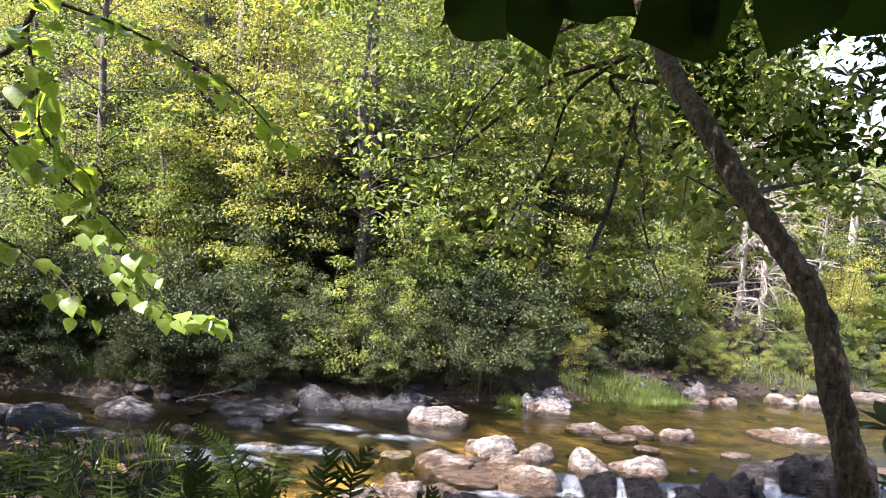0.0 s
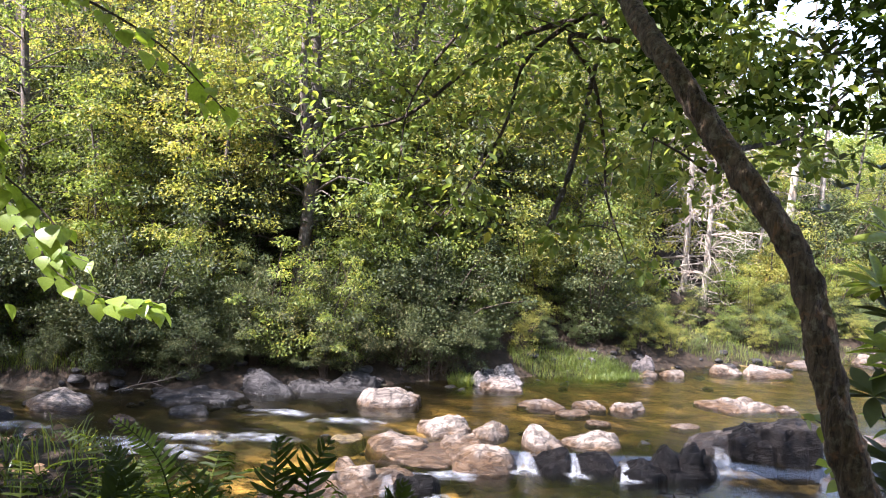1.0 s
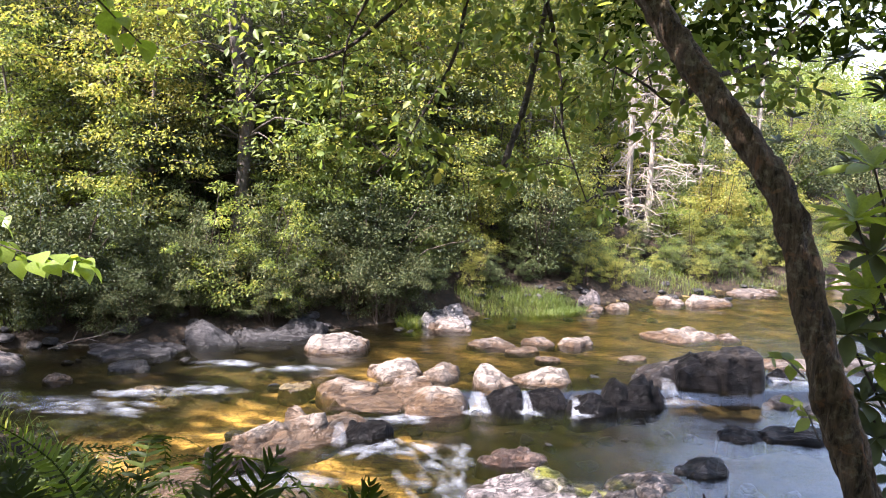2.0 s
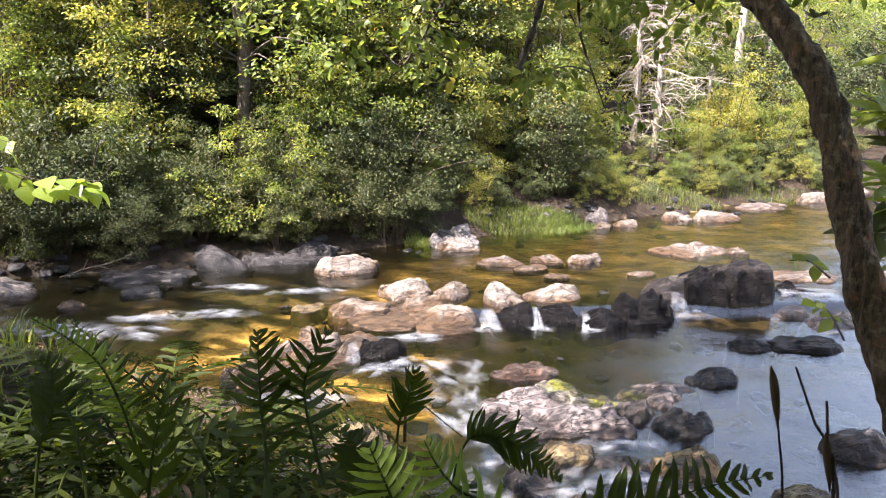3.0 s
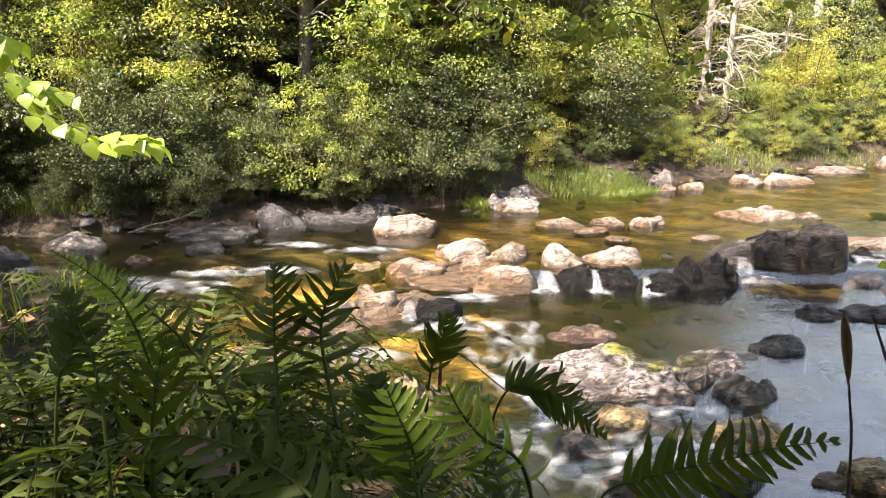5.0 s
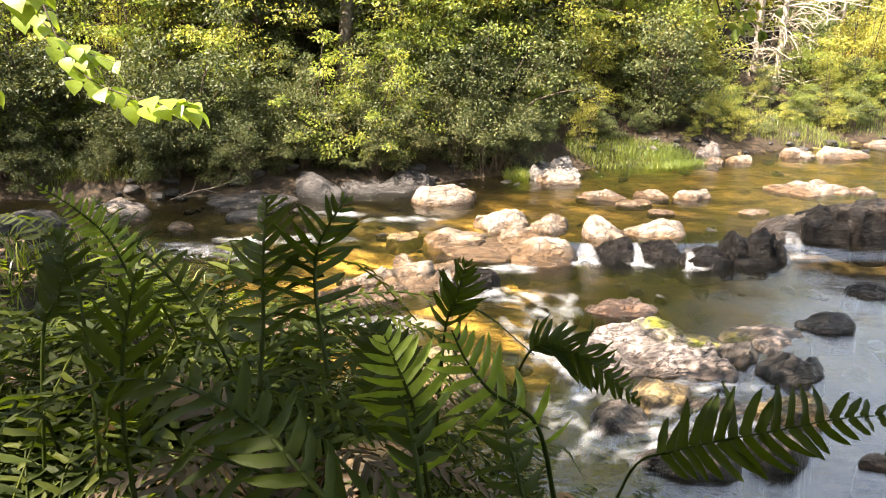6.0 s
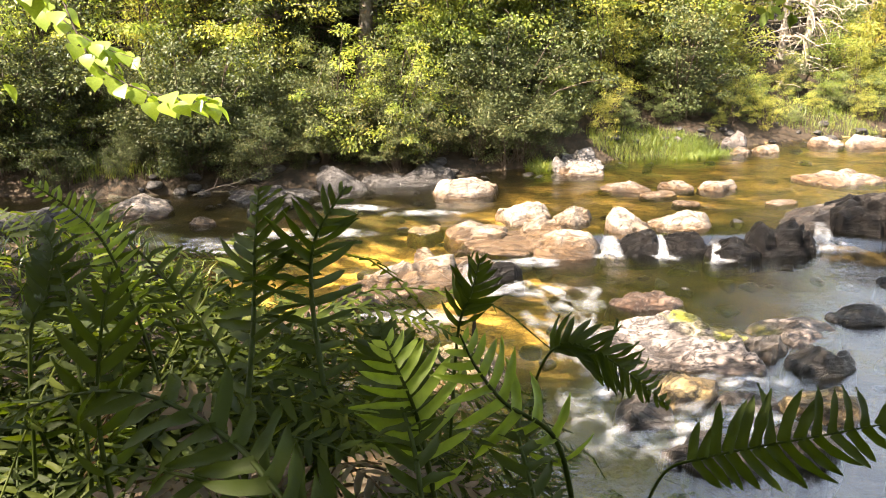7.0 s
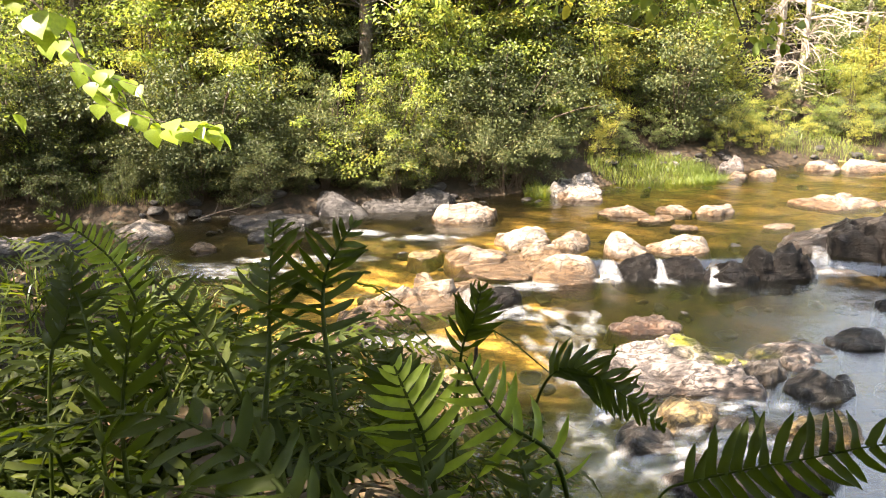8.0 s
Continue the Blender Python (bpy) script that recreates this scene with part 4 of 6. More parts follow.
for i in range(40):
    x = rng.uniform(-10, 2)
    scatter((light[0], light[2], dark[i % 4])[i % 3], x, rng.uniform(2.2, 6.5), rng.uniform(0.9, 1.5), rng.uniform(0, 360))
for i in range(14):
    x = rng.uniform(3.2, 9)
    low = 4.2 < x < 7.0
    scatter((light[1], light[3], light[1])[i % 3], x, rng.uniform(0.8, 1.4) if low else rng.uniform(1.0, 3.4), rng.uniform(0.5, 0.75) if low else rng.uniform(0.8, 1.3), rng.uniform(0, 360))
for i in range(46):
    x = rng.uniform(-14, 13)
    d = rng.uniform(2.5, 9)
    if 3.6 < x < 7.6:
        x += 8
    scatter((dark + light)[int(rng.integers(8))], x, d, rng.uniform(0.9, 1.6), rng.uniform(0, 360))


for i in range(16):
    x = 4.8 + 5.2 * i / 15 + rng.normal() * 0.3
    scatter(light[(1, 2, 3)[i % 3]], x, rng.uniform(4.0, 6.5), rng.uniform(1.0, 1.5), rng.uniform(0, 360))


def tree(name, at, high, spread_of, mat, size, seed, label, base=0.35, r=0.11, bark=None, clusters=44, per=110, lean=(0, 0), group="trees on the far bank"):
    """A tapered trunk, limbs, and a ragged crown of leaf sprays."""
    rng = np.random.default_rng(seed)
    ob = thing(name, at, label, "tree", group)
    tw = Limbs()
    line = [(lean[0] * s + rng.normal() * 0.06, lean[1] * s + rng.normal() * 0.06, high * s - 0.2) for s in (0, 0.25, 0.5, 0.75, 1.0)]
    stem = tw.add(line, r, r * 0.18, 10, 18, 0.08, seed)
    cs, rs = [], []
    for i in range(clusters):
        s = base + (1 - base) * (i + rng.random()) / clusters
        p = stem[min(int(s * 17), 17)]
        a = i * 2.4 + rng.normal() * 0.4
        out = spread_of * (1.05 - 0.75 * (s - base) / (1 - base)) * rng.uniform(0.35, 1.0)
        c = p + Vector((math.cos(a) * out, math.sin(a) * out, rng.uniform(-0.1, 0.35) * out))
        cs.append(c)
        rs.append(spread_of * rng.uniform(0.18, 0.36))
        tw.add([p, p.lerp(c, 0.5) + Vector((0, 0, 0.12 * out)), c], r * 0.22 * (1.2 - s), 0.006, 5, 5)
    part("trunk", tw.mesh("trunk", bark or M_GREYBARK), ob)
    part("crown", foliage("crown", cs, rs, per, size, mat, seed + 1, LEAF_FLAT, 0.35, 0.25, 0.55), ob)
    return ob


trees = [tree("tree", spread(rng, x, d), h, w, m, s, 400 + i, t, b, r, None, n, int(q * 1.3))
         for i, (x, d, h, w, m, s, b, r, n, q, t) in enumerate([
             (-2.9, 2.4, 8.0, 2.4, M_BROAD, 0.085, 0.22, 0.13, 60, 120, "tall broadleaf tree with light green leaves on the slope"),
             (-5.0, 2.8, 6.5, 1.9, M_YELLOW, 0.07, 0.25, 0.05, 50, 110, "slim pale-stemmed tree with yellow-green leaves"),
             (0.5, 2.4, 5.6, 2.0, M_YELLOW, 0.07, 0.15, 0.08, 56, 120, "leafy tree with yellowing leaves over the bank"),
             (2.7, 2.8, 6.0, 1.9, M_HEMLOCK, 0.058, 0.12, 0.09, 60, 130, "soft green feathery tree on the bank"),
             (-8.0, 3.0, 8.5, 2.4, M_BROAD, 0.085, 0.25, 0.11, 56, 120, "tall broadleaf tree on the wooded slope"),
             (-1.0, 4.0, 4.2, 1.7, M_BROAD, 0.07, 0.10, 0.05, 44, 110, "young bright green tree on the slope")])]
for i in range(62):
    x = -20 + 38 * ((i * 0.618) % 1.0) + rng.normal() * 0.4
    d = 2.6 + 19 * (i / 62) + rng.uniform(0, 2)
    if 1.2 < x < 5.6 and d < 9:
        x -= 5.0
    elif x > 3.2 and d < 8:
        d += 6
    elif -1.5 < x < 1.2 and 3.5 < d < 9:
        x -= 4.0
    if x > 9:
        scatter(trees[int(rng.integers(6))], x, d, rng.uniform(0.45, 0.7), rng.uniform(0, 360))
    elif d > 12 and i % 2:
        scatter(trees[(0, 4)[i % 4 // 2]], x, d, rng.uniform(1.1, 1.6), rng.uniform(0, 360))
    else:
        scatter(trees[int(rng.integers(6))], x, d, rng.uniform(0.75, 1.2), rng.uniform(0, 360))
for i in range(16):
    x = 7 + 16 * i / 15 + rng.normal() * 0.4
    scatter(trees[(0, 3, 4, 2)[i % 4]], x, rng.uniform(5.5, 14), rng.uniform(0.9, 1.2) if x < 9 else rng.uniform(0.5, 0.75), rng.uniform(0, 360))

for k, x, d, s in ((5, -8.6, 0.2, 0.9), (2, 2.1, 2.9, 0.8), (5, 3.3, 3.6, 0.9), (3, 1.2, 3.2, 0.75), (5, -0.6, 2.4, 0.9), (2, -4.2, 2.2, 0.8), (5, -6.4, 2.3, 0.9), (3, -2.2, 3.4, 0.8), (2, -5.2, 3.4, 0.9), (2, -1.4, 3.0, 0.8), (2, 0.4, 3.6, 0.85), (1, 2.8, 4.4, 0.9)):
    scatter(trees[k], x, d, s, 77 * k + 30 * x)

# Sunlit young trees leaning out over the shrubs
for k, x, d, s in ((2, 1.9, 3.4, 0.62), (1, 2.6, 4.2, 0.7), (2, 3.4, 4.8, 0.75), (2, 0.9, 2.9, 0.55), (1, 4.1, 5.6, 0.8), (2, -0.2, 3.0, 0.55), (1, -1.2, 2.8, 0.5), (5, -2.4, 2.9, 0.65), (3, -3.6, 3.1, 0.6), (5, -5.6, 2.9, 0.65), (3, -6.8, 3.3, 0.6), (5, -7.8, 3.0, 0.7), (2, 1.4, 4.6, 0.8), (1, 5.0, 6.6, 0.8), (2, 6.2, 7.2, 0.75), (1, 7.4, 7.6, 0.7)):
    scatter(trees[k], x, d, s, 61 * k + 40 * x)

for k, x, d, s in ((0, 2.6, 8.5, 1.15), (4, 3.9, 9.5, 1.2), (0, 5.2, 10.5, 1.25), (4, 6.4, 9.5, 1.1), (0, 7.6, 11.0, 1.15), (4, 9.0, 12.0, 1.1), (3, 4.6, 8.0, 1.2), (3, 6.9, 8.2, 1.1), (2, 3.2, 7.2, 1.1), (2, 5.8, 8.6, 1.1)):
    scatter(trees[k], x, d, s, 50 * x)

# Far woods up the valley
rng2 = np.random.default_rng(77)
cs, rs = [], []
for i in range(900):
    x = rng2.uniform(-45, 95)
    y = float(np.interp(x, BANK_X, BANK_Y)) + rng2.uniform(14, 60)
    g = float(ground(x, y))
    hh = rng2.uniform(3, 12) if x < 14 else rng2.uniform(2, 5)
    for _ in range(2):
        cs.append((x + rng2.normal() * 1.2, y + rng2.normal() * 1.2, g + hh * rng2.uniform(0.15, 1.0)))
        rs.append(rng2.uniform(1.2, 2.6))
woods = new("far_woods", foliage("far_woods", cs, rs, 55, 0.34, M_BROAD, 78, LEAF_FLAT, 0.7, 0.2, 0.6))
tagged(woods, "sunlit green woods covering the hillside far behind", "woods", kind="stuff")


def dead_tree(at, high, r, seed, label, lean=(0, 0), boughs=46, reach=0.9):
    """A bleached bare conifer with broken, drooping branches."""
    rng = random.Random(seed)
    ob = thing("dead_tree", at, label, "dead tree", "bare dead trees")
    tw = Limbs()
    stem = tw.add([(lean[0] * s, lean[1] * s, high * s - 0.3) for s in (0, 0.33, 0.66, 1.0)], r, r * 0.3, 9, 20, 0.06, seed)
    part("trunk", tw.mesh("trunk", M_DEADWOOD), ob)
    for i in range(boughs):
        bw = Limbs()
        s = 0.07 + 0.93 * (i + rng.random()) / boughs
        p = stem[min(int(s * 19), 19)]
        a = rng.uniform(0, 6.283)
        ln = reach * rng.uniform(0.35, 1.0) * (1.15 - 0.6 * s)
        d = Vector((math.cos(a), math.sin(a), rng.uniform(-0.35, 0.25)))
        e = p + d * ln
        mid = p.lerp(e, 0.5) + Vector((0, 0, 0.06 + rng.uniform(-0.05, 0.08)))
        bw.add([p, mid, e], 0.017 * (1.3 - s), 0.004, 5, 6)
        for _ in range(rng.randint(5, 9)):
            q = p.lerp(e, rng.uniform(0.2, 0.98))
            w = Vector((rng.uniform(-1, 1), rng.uniform(-1, 1), rng.uniform(-1.1, 0.3))) * ln * 0.34
            bw.add([q, q + w * 0.6 + Vector((0, 0, 0.03)), q + w], 0.007, 0.003, 4)
        part("branch", bw.mesh("branch", M_DEADWOOD), ob)
    return ob


def on(x, y):
    return x, y, float(ground(x, y))


dead_tree(on(5.25, 17.1), 6.8, 0.085, 1, "tall bleached dead conifer with bare branches", (0.0, 0.0), 80, 1.3)
dead_tree(on(5.62, 16.8), 6.0, 0.075, 2, "bare dead conifer with a tangle of pale branches", (0.12, 0.1), 110, 1.6)
dead_tree(on(7.15, 17.8), 3.4, 0.05, 3, "small bleached dead sapling with bare twigs", (0.15, 0), 30, 0.6)
dead_tree(on(8.75, 20.0), 8.5, 0.13, 4, "tall leaning bleached dead conifer", (0.45, 0.2), 40, 1.0)
dead_tree(on(9.9, 20.6), 8.0, 0.10, 5, "bleached dead conifer with short bare branches", (0.1, 0), 40, 0.8)


def bare_stem(at, top, r, seed, label):
    ob = thing("sapling_trunk", at, label, "tree trunk", "bare trunks on the slope")
    tw = Limbs()
    t = Vector(top) - Vector(at)
    tw.add([(0, 0, -0.3), t * 0.4 + Vector((0.06, 0, 0)), t * 0.75 - Vector((0.04, 0, 0)), t], r, r * 0.6, 9, 14, 0.1, seed)
    part("trunk", tw.mesh("trunk", M_GREYBARK), ob)
    return ob


bare_stem(on(-4.75, 13.5), (-4.85, 13.6, 7.0), 0.055, 1, "slim pale grey trunk on the shaded slope")
bare_stem(on(-6.3, 16.0), (-6.4, 16.2, 12.0), 0.12, 2, "dark straight trunk on the slope")
bare_stem(on(-2.85, 14.0), (-2.9, 14.1, 9.0), 0.12, 3, "dark straight trunk behind the shrubs")
bare_stem(on(-5.6, 14.5), (-5.1, 14.6, 4.2), 0.05, 4, "short pale broken trunk on the slope")


bough = thing("fallen_branch", (-4.95, 10.5, 0.15), "pale bare fallen branch along the dark shore", "branch")
bw = Limbs()
bl = bw.add([(0, 0, 0.0), (0.35, 0.12, 0.10), (0.68, 0.22, 0.16), (1.1, 0.5, 0.34)], 0.011, 0.005, 6, 12, 0.1, 4)
for k, w in ((3, (0.1, -0.05, 0.16)), (5, (0.2, 0.0, -0.06)), (7, (0.12, -0.05, 0.15)), (9, (0.22, 0.05, 0.02))):
    bw.add([bl[k], bl[k] + Vector(w) * 0.6, bl[k] + Vector(w)], 0.007, 0.003, 4)
part("branch", bw.mesh("branch", M_GREYBARK), bough)


# ---- grass ----
def grass(name, x0, x1, y0, y1, count, high, seed, label, clump=None):
    rng = np.random.default_rng(seed)
    x, y = rng.uniform(x0, x1, count), rng.uniform(y0, y1, count)
    if clump:
        cx, cy, rr = clump
        a, q = rng.uniform(0, 6.283, count), rng.random(count) ** 0.6
        x, y = cx + rr[0] * q * np.cos(a), cy + rr[1] * q * np.sin(a)
    z = ground(x, y) - 0.01
    a = rng.uniform(0, 6.283, count)
    h = high * rng.uniform(0.5, 1.2, count)
    out = h * rng.uniform(0.15, 0.75, count)
    w = np.maximum(0.0025, 0.010 * high)
    vs = np.zeros((count, 7, 3))
    for k, s in enumerate((0, 0.4, 0.75)):
        cx, cy = x + np.cos(a) * out * s * s, y + np.sin(a) * out * s * s
        for j, sg in enumerate((-1, 1)):
            vs[:, k * 2 + j] = np.stack([cx - np.sin(a) * sg * w * (1 - 0.5 * s), cy + np.cos(a) * sg * w * (1 - 0.5 * s), z + h * (s - 0.25 * s * s)], -1)
    vs[:, 6] = np.stack([x + np.cos(a) * out, y + np.sin(a) * out, z + h * 0.68], -1)
    tri = np.array([(0, 1, 3), (0, 3, 2), (2, 3, 5), (2, 5, 4), (4, 5, 6)])
    f = tri[None] + (np.arange(count) * 7)[:, None, None]
    ob = new(name, mesh_np(name, vs.reshape(-1, 3), f.reshape(-1, 3), M_GRASS))
    return tagged(ob, label, "grass", kind="stuff")


grass("shore_grass", 0, 0, 0, 0, 4200, 0.22, 5, "bright green grass on the far shore", (2.1, 13.35, (1.15, 0.55)))
grass("shore_grass", 0, 0, 0, 0, 1800, 0.19, 9, "yellow-green sunlit grass at the water's edge", (3.0, 13.5, (0.6, 0.4)))
grass("shore_grass", 0, 0, 0, 0, 900, 0.30, 6, "tuft of green grass beside a boulder", (0.15, 12.2, (0.25, 0.2)))
grass("shore_grass", 0, 0, 0, 0, 2200, 0.22, 7, "low sunlit grass along the far shore", (5.2, 15.2, (1.4, 0.5)))
grass("shore_grass", 0, 0, 0, 0, 1800, 0.2, 10, "thin yellow-green grass on the sunny far shore", (7.3, 16.0, (1.7, 0.45)))
grass("shore_grass", 0, 0, 0, 0, 1200, 0.3, 8, "sparse grass on the shaded shore", (-6.5, 11.0, (1.2, 0.3)))


# ---- near bank: the leaning tree ----
def branch(parent, pts, r0, r1, mat=M_TWIG, n=14, name="branch", label=""):
    tw = Limbs()
    line = tw.add(pts, r0, r1, 7, n, 0.12, int(r0 * 1e4))
    part(name, tw.mesh(name, mat), parent, label)
    return line


lean_tree = thing("tree", (0, 0, 0), "leaning tree with lichen-spotted dark bark over the river", "tree")
stem = bend([(1.42, 1.62, 0.6), (1.24, 1.66, 1.6), (1.06, 1.73, 2.22), (0.985, 1.77, 2.45), (0.94, 1.795, 2.6), (0.912, 1.84, 2.745), (0.892, 1.885, 2.895), (0.85, 1.945, 3.06), (0.765, 2.04, 3.23), (0.665, 2.16, 3.42), (0.55, 2.32, 3.66), (0.46, 2.62, 3.95), (0.35, 3.4, 4.7), (0.15, 4.3, 5.9), (0.0, 5.2, 7.4)], 70)
rad = [0.056 if i < 5 else 0.049 - 0.014 * i / 69 for i in range(70)]
for i in range(1, 69):
    stem[i] = (stem[i - 1] + stem[i] * 2 + stem[i + 1]) / 4
rad = [r * (1 + 0.16 * math.exp(-((p.z - 2.52) / 0.035) ** 2)) for p, r in zip(stem, rad)]
fine_stem = bend(stem, 200)
fine_rad = [rad[min(int(i * 69 / 199), 69)] for i in range(200)]
tv, tf = tube(fine_stem, fine_rad, 44, 0.07, 7)
tv = [tuple(Vector(p) + (Vector(p) - fine_stem[i // 44]).normalized() * (0.011 * noise.fractal(Vector((p[0] * 26, p[1] * 26, p[2] * 9)), 0.7, 2.1, 5))) for i, p in enumerate(tv)]
part("trunk", mesh_np("trunk", tv, tf, M_BARK, True), lean_tree)
TWIGS = [
    [(0.55, 3.5, 4.05), (0.503, 3.754, 4.183), (0.176, 3.714, 3.925), (0.076, 3.688, 3.557), (-0.149, 3.751, 3.162), (-0.283, 3.732, 3.008)],
    [(0.6, 3.45, 3.98), (0.365, 3.533, 4.011), (0.498, 3.536, 3.81), (0.577, 3.527, 3.455), (0.6, 3.518, 3.217), (0.727, 3.514, 2.896)],
    [(0.45, 3.8, 4.45), (0.099, 4.028, 4.356), (-0.216, 3.987, 4.065), (-0.45, 4.05, 3.689), (-0.489, 4.027, 3.273)],
    [(0.5, 3.76, 4.18), (0.054, 4.01, 4.05), (-0.472, 4.146, 3.645), (-0.831, 4.211, 3.541), (-1.072, 4.382, 3.352)],
    [(0.35, 4.0, 4.7), (0.2, 4.6, 4.7), (-0.5, 4.9, 4.55), (-1.2, 5.2, 4.2)],
    [(0.83, 2.5, 3.4), (1.05, 3.3, 3.35), (0.85, 3.1, 3.42), (0.6, 2.9, 3.5)],
    [(0.83, 2.5, 3.4), (1.6, 3.6, 3.6), (2.0, 3.9, 3.9), (2.5, 4.2, 4.1)],
]
lines = [branch(lean_tree, p, 0.017 if i < 5 else 0.012, 0.003, n=22) for i, p in enumerate(TWIGS)]
branch(lean_tree, [(0.52, 3.6, 3.9), (0.45, 3.53, 3.55), (0.401, 3.505, 3.324), (0.349, 3.494, 3.17), (0.312, 3.485, 3.054)], 0.012, 0.019, M_GREYBARK, 14, "dead_branch", "pale broken-off dead branch hanging down")
rng = np.random.default_rng(31)
cs, rs = [], []
for ln in lines:
    for k in range(3, len(ln), 2):
        p = ln[k]
        side = Vector((rng.normal() * 0.22, rng.normal() * 0.2, rng.normal() * 0.10 + 0.02))
        branch(lean_tree, [p, p + side * 0.5 + Vector((0, 0, 0.03)), p + side], 0.004, 0.0015, n=5, name="twig")
        cs.append(p + side)
        rs.append(rng.uniform(0.14, 0.26))
for _ in range(40):
    cs.append((rng.uniform(-0.1, 1.7), rng.uniform(3.2, 4.4), rng.uniform(3.65, 4.5)))
    rs.append(rng.uniform(0.16, 0.3))
for _ in range(46):
    cs.append((rng.uniform(-1.5, 1.6), rng.uniform(3.6, 5.6), rng.uniform(3.95, 4.7)))
    rs.append(rng.uniform(0.2, 0.36))
part("crown", foliage("crown", cs, rs, 40, 0.058, M_BROAD, 33, LEAF_OVAL, 0.5, 0.4, 0.55), lean_tree)
# Sprays against the sky, their shade put into the leaf colour
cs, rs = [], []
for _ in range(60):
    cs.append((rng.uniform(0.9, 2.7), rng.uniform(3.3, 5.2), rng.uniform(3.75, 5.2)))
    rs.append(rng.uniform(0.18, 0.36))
part("crown", foliage("crown", cs, rs, 60, 0.085, M_SHADE, 36, LEAF_OVAL, 0.6, 0.4, 0.5), lean_tree, "dark leaves coloured for shade against the sky")
# High crown out of view, added to shade the trunk and lower pool
cs, rs = [], []
for k in range(210):
    cs.append((rng.uniform(-1.8, 3.6), rng.uniform(2.0, 6.5), rng.uniform(5.1, 7.6)) if k < 150 else (rng.uniform(-1.9, 0.8), rng.uniform(3.2, 6.2), rng.uniform(5.2, 6.8)))
    rs.append(rng.uniform(0.35, 0.7))
part("crown", foliage("crown", cs, rs, 55, 0.10, M_BROAD, 34, LEAF_FLAT, 0.5, 0.3, 0.6), lean_tree, "unseen high crown of broad green leaves, added for shade")


def heart_leaf_mesh():
    v, f = LEAF_CORDATE
    return mesh_np("leaf", v, f, M_HEART, True)


HEART = heart_leaf_mesh()


def hang_leaf(parent, at, along, size, roll, rng, me=None, name="leaf"):
    """One leaf on its stalk, as an object of its own."""
    ob = new(name, me or HEART)
    ob.parent = parent
    a = Vector(along).normalized()
    s = Vector((0, 0, 1)).cross(a).normalized()
    u = a.cross(s)
    m = Matrix((a, s, u)).transposed().to_4x4()
    ob.matrix_basis = Matrix.Translation(at) @ m @ pose(0, 0, 0, roll, 0, 0) @ Matrix.Diagonal((size, size, size, 1))
    return ob


def leafy_branch(name, pts, label, count, size, seed, r=0.008, lo=0.2):
    """A drooping twig with separate heart-shaped leaves."""
    rng = random.Random(seed)
    ob = thing(name, pts[0], label, "branch", "leafy branches")
    o = Vector(pts[0])
    ln = branch(ob, [Vector(p) - o for p in pts], r, 0.0025, n=20, name="twig")
    for i in range(count):
        k = int((lo + (1 - lo) * (i + 0.5) / count) * 19)
        p = ln[k]
        d = (ln[min(k + 1, 19)] - ln[k - 1]).normalized()
        s = Vector((0, 0, 1)).cross(d).normalized() * (1 if i % 2 else -1)
        al = d * 0.6 + s * rng.uniform(0.3, 1.0) + Vector((0, 0, rng.uniform(-0.9, -0.1)))
        hang_leaf(ob, p + al.normalized() * 0.03 + Vector((rng.uniform(-1, 1), rng.uniform(-1, 1), rng.uniform(-1, 0.6))) * size * 0.45, al, size * rng.uniform(0.65, 1.15), rng.uniform(-35, 35), rng)
    return ob


leafy_branch("leafy_branch", [(-3.95, 6.35, 3.05), (-3.65, 6.2, 2.45), (-3.14, 6.13, 2.2), (-2.6, 6.14, 2.17)], "drooping twig of bright sunlit heart-shaped leaves", 40, 0.155, 1, lo=0.3)
leafy_branch("leafy_branch", [(-4.3, 6.5, 3.1), (-3.94, 6.33, 2.79), (-3.63, 6.25, 2.58), (-3.3, 6.22, 2.47)], "drooping twig of bright sunlit heart-shaped leaves", 30, 0.155, 2, lo=0.1)
leafy_branch("leafy_branch", [(-2.4, 1.9, 4.0), (-2.1, 2.28, 3.45), (-1.88, 2.3, 3.3), (-1.645, 2.31, 3.11), (-1.52, 2.315, 2.98)], "thin dark twig with yellow-green leaves over the bank", 28, 0.09, 3)
leafy_branch("leafy_branch", [(-2.4, 1.9, 3.5), (-2.0, 2.1, 3.72), (-1.9, 2.12, 3.87), (-1.83, 2.13, 4.02), (-1.5, 2.3, 4.2)], "dark branch with yellow-green leaves overhead", 30, 0.09, 4, 0.018)
leafy_branch("leafy_branch", [(-1.92, 2.117, 3.83), (-1.868, 2.113, 3.617), (-1.886, 2.204, 3.438), (-1.75, 2.3, 3.3)], "hanging twig with yellow-green leaves", 24, 0.09, 5)
leafy_branch("leafy_branch", [(-2.3, 2.6, 4.1), (-1.8, 2.7, 3.95), (-1.4, 2.8, 3.75), (-1.15, 2.9, 3.5)], "twig with yellow-green leaves over the bank", 34, 0.09, 6)
leafy_branch("leafy_branch", [(-2.6, 2.3, 3.2), (-2.2, 2.35, 3.05), (-1.95, 2.4, 2.9), (-1.8, 2.4, 2.75)], "twig with pale green leaves beside the water", 20, 0.09, 7)

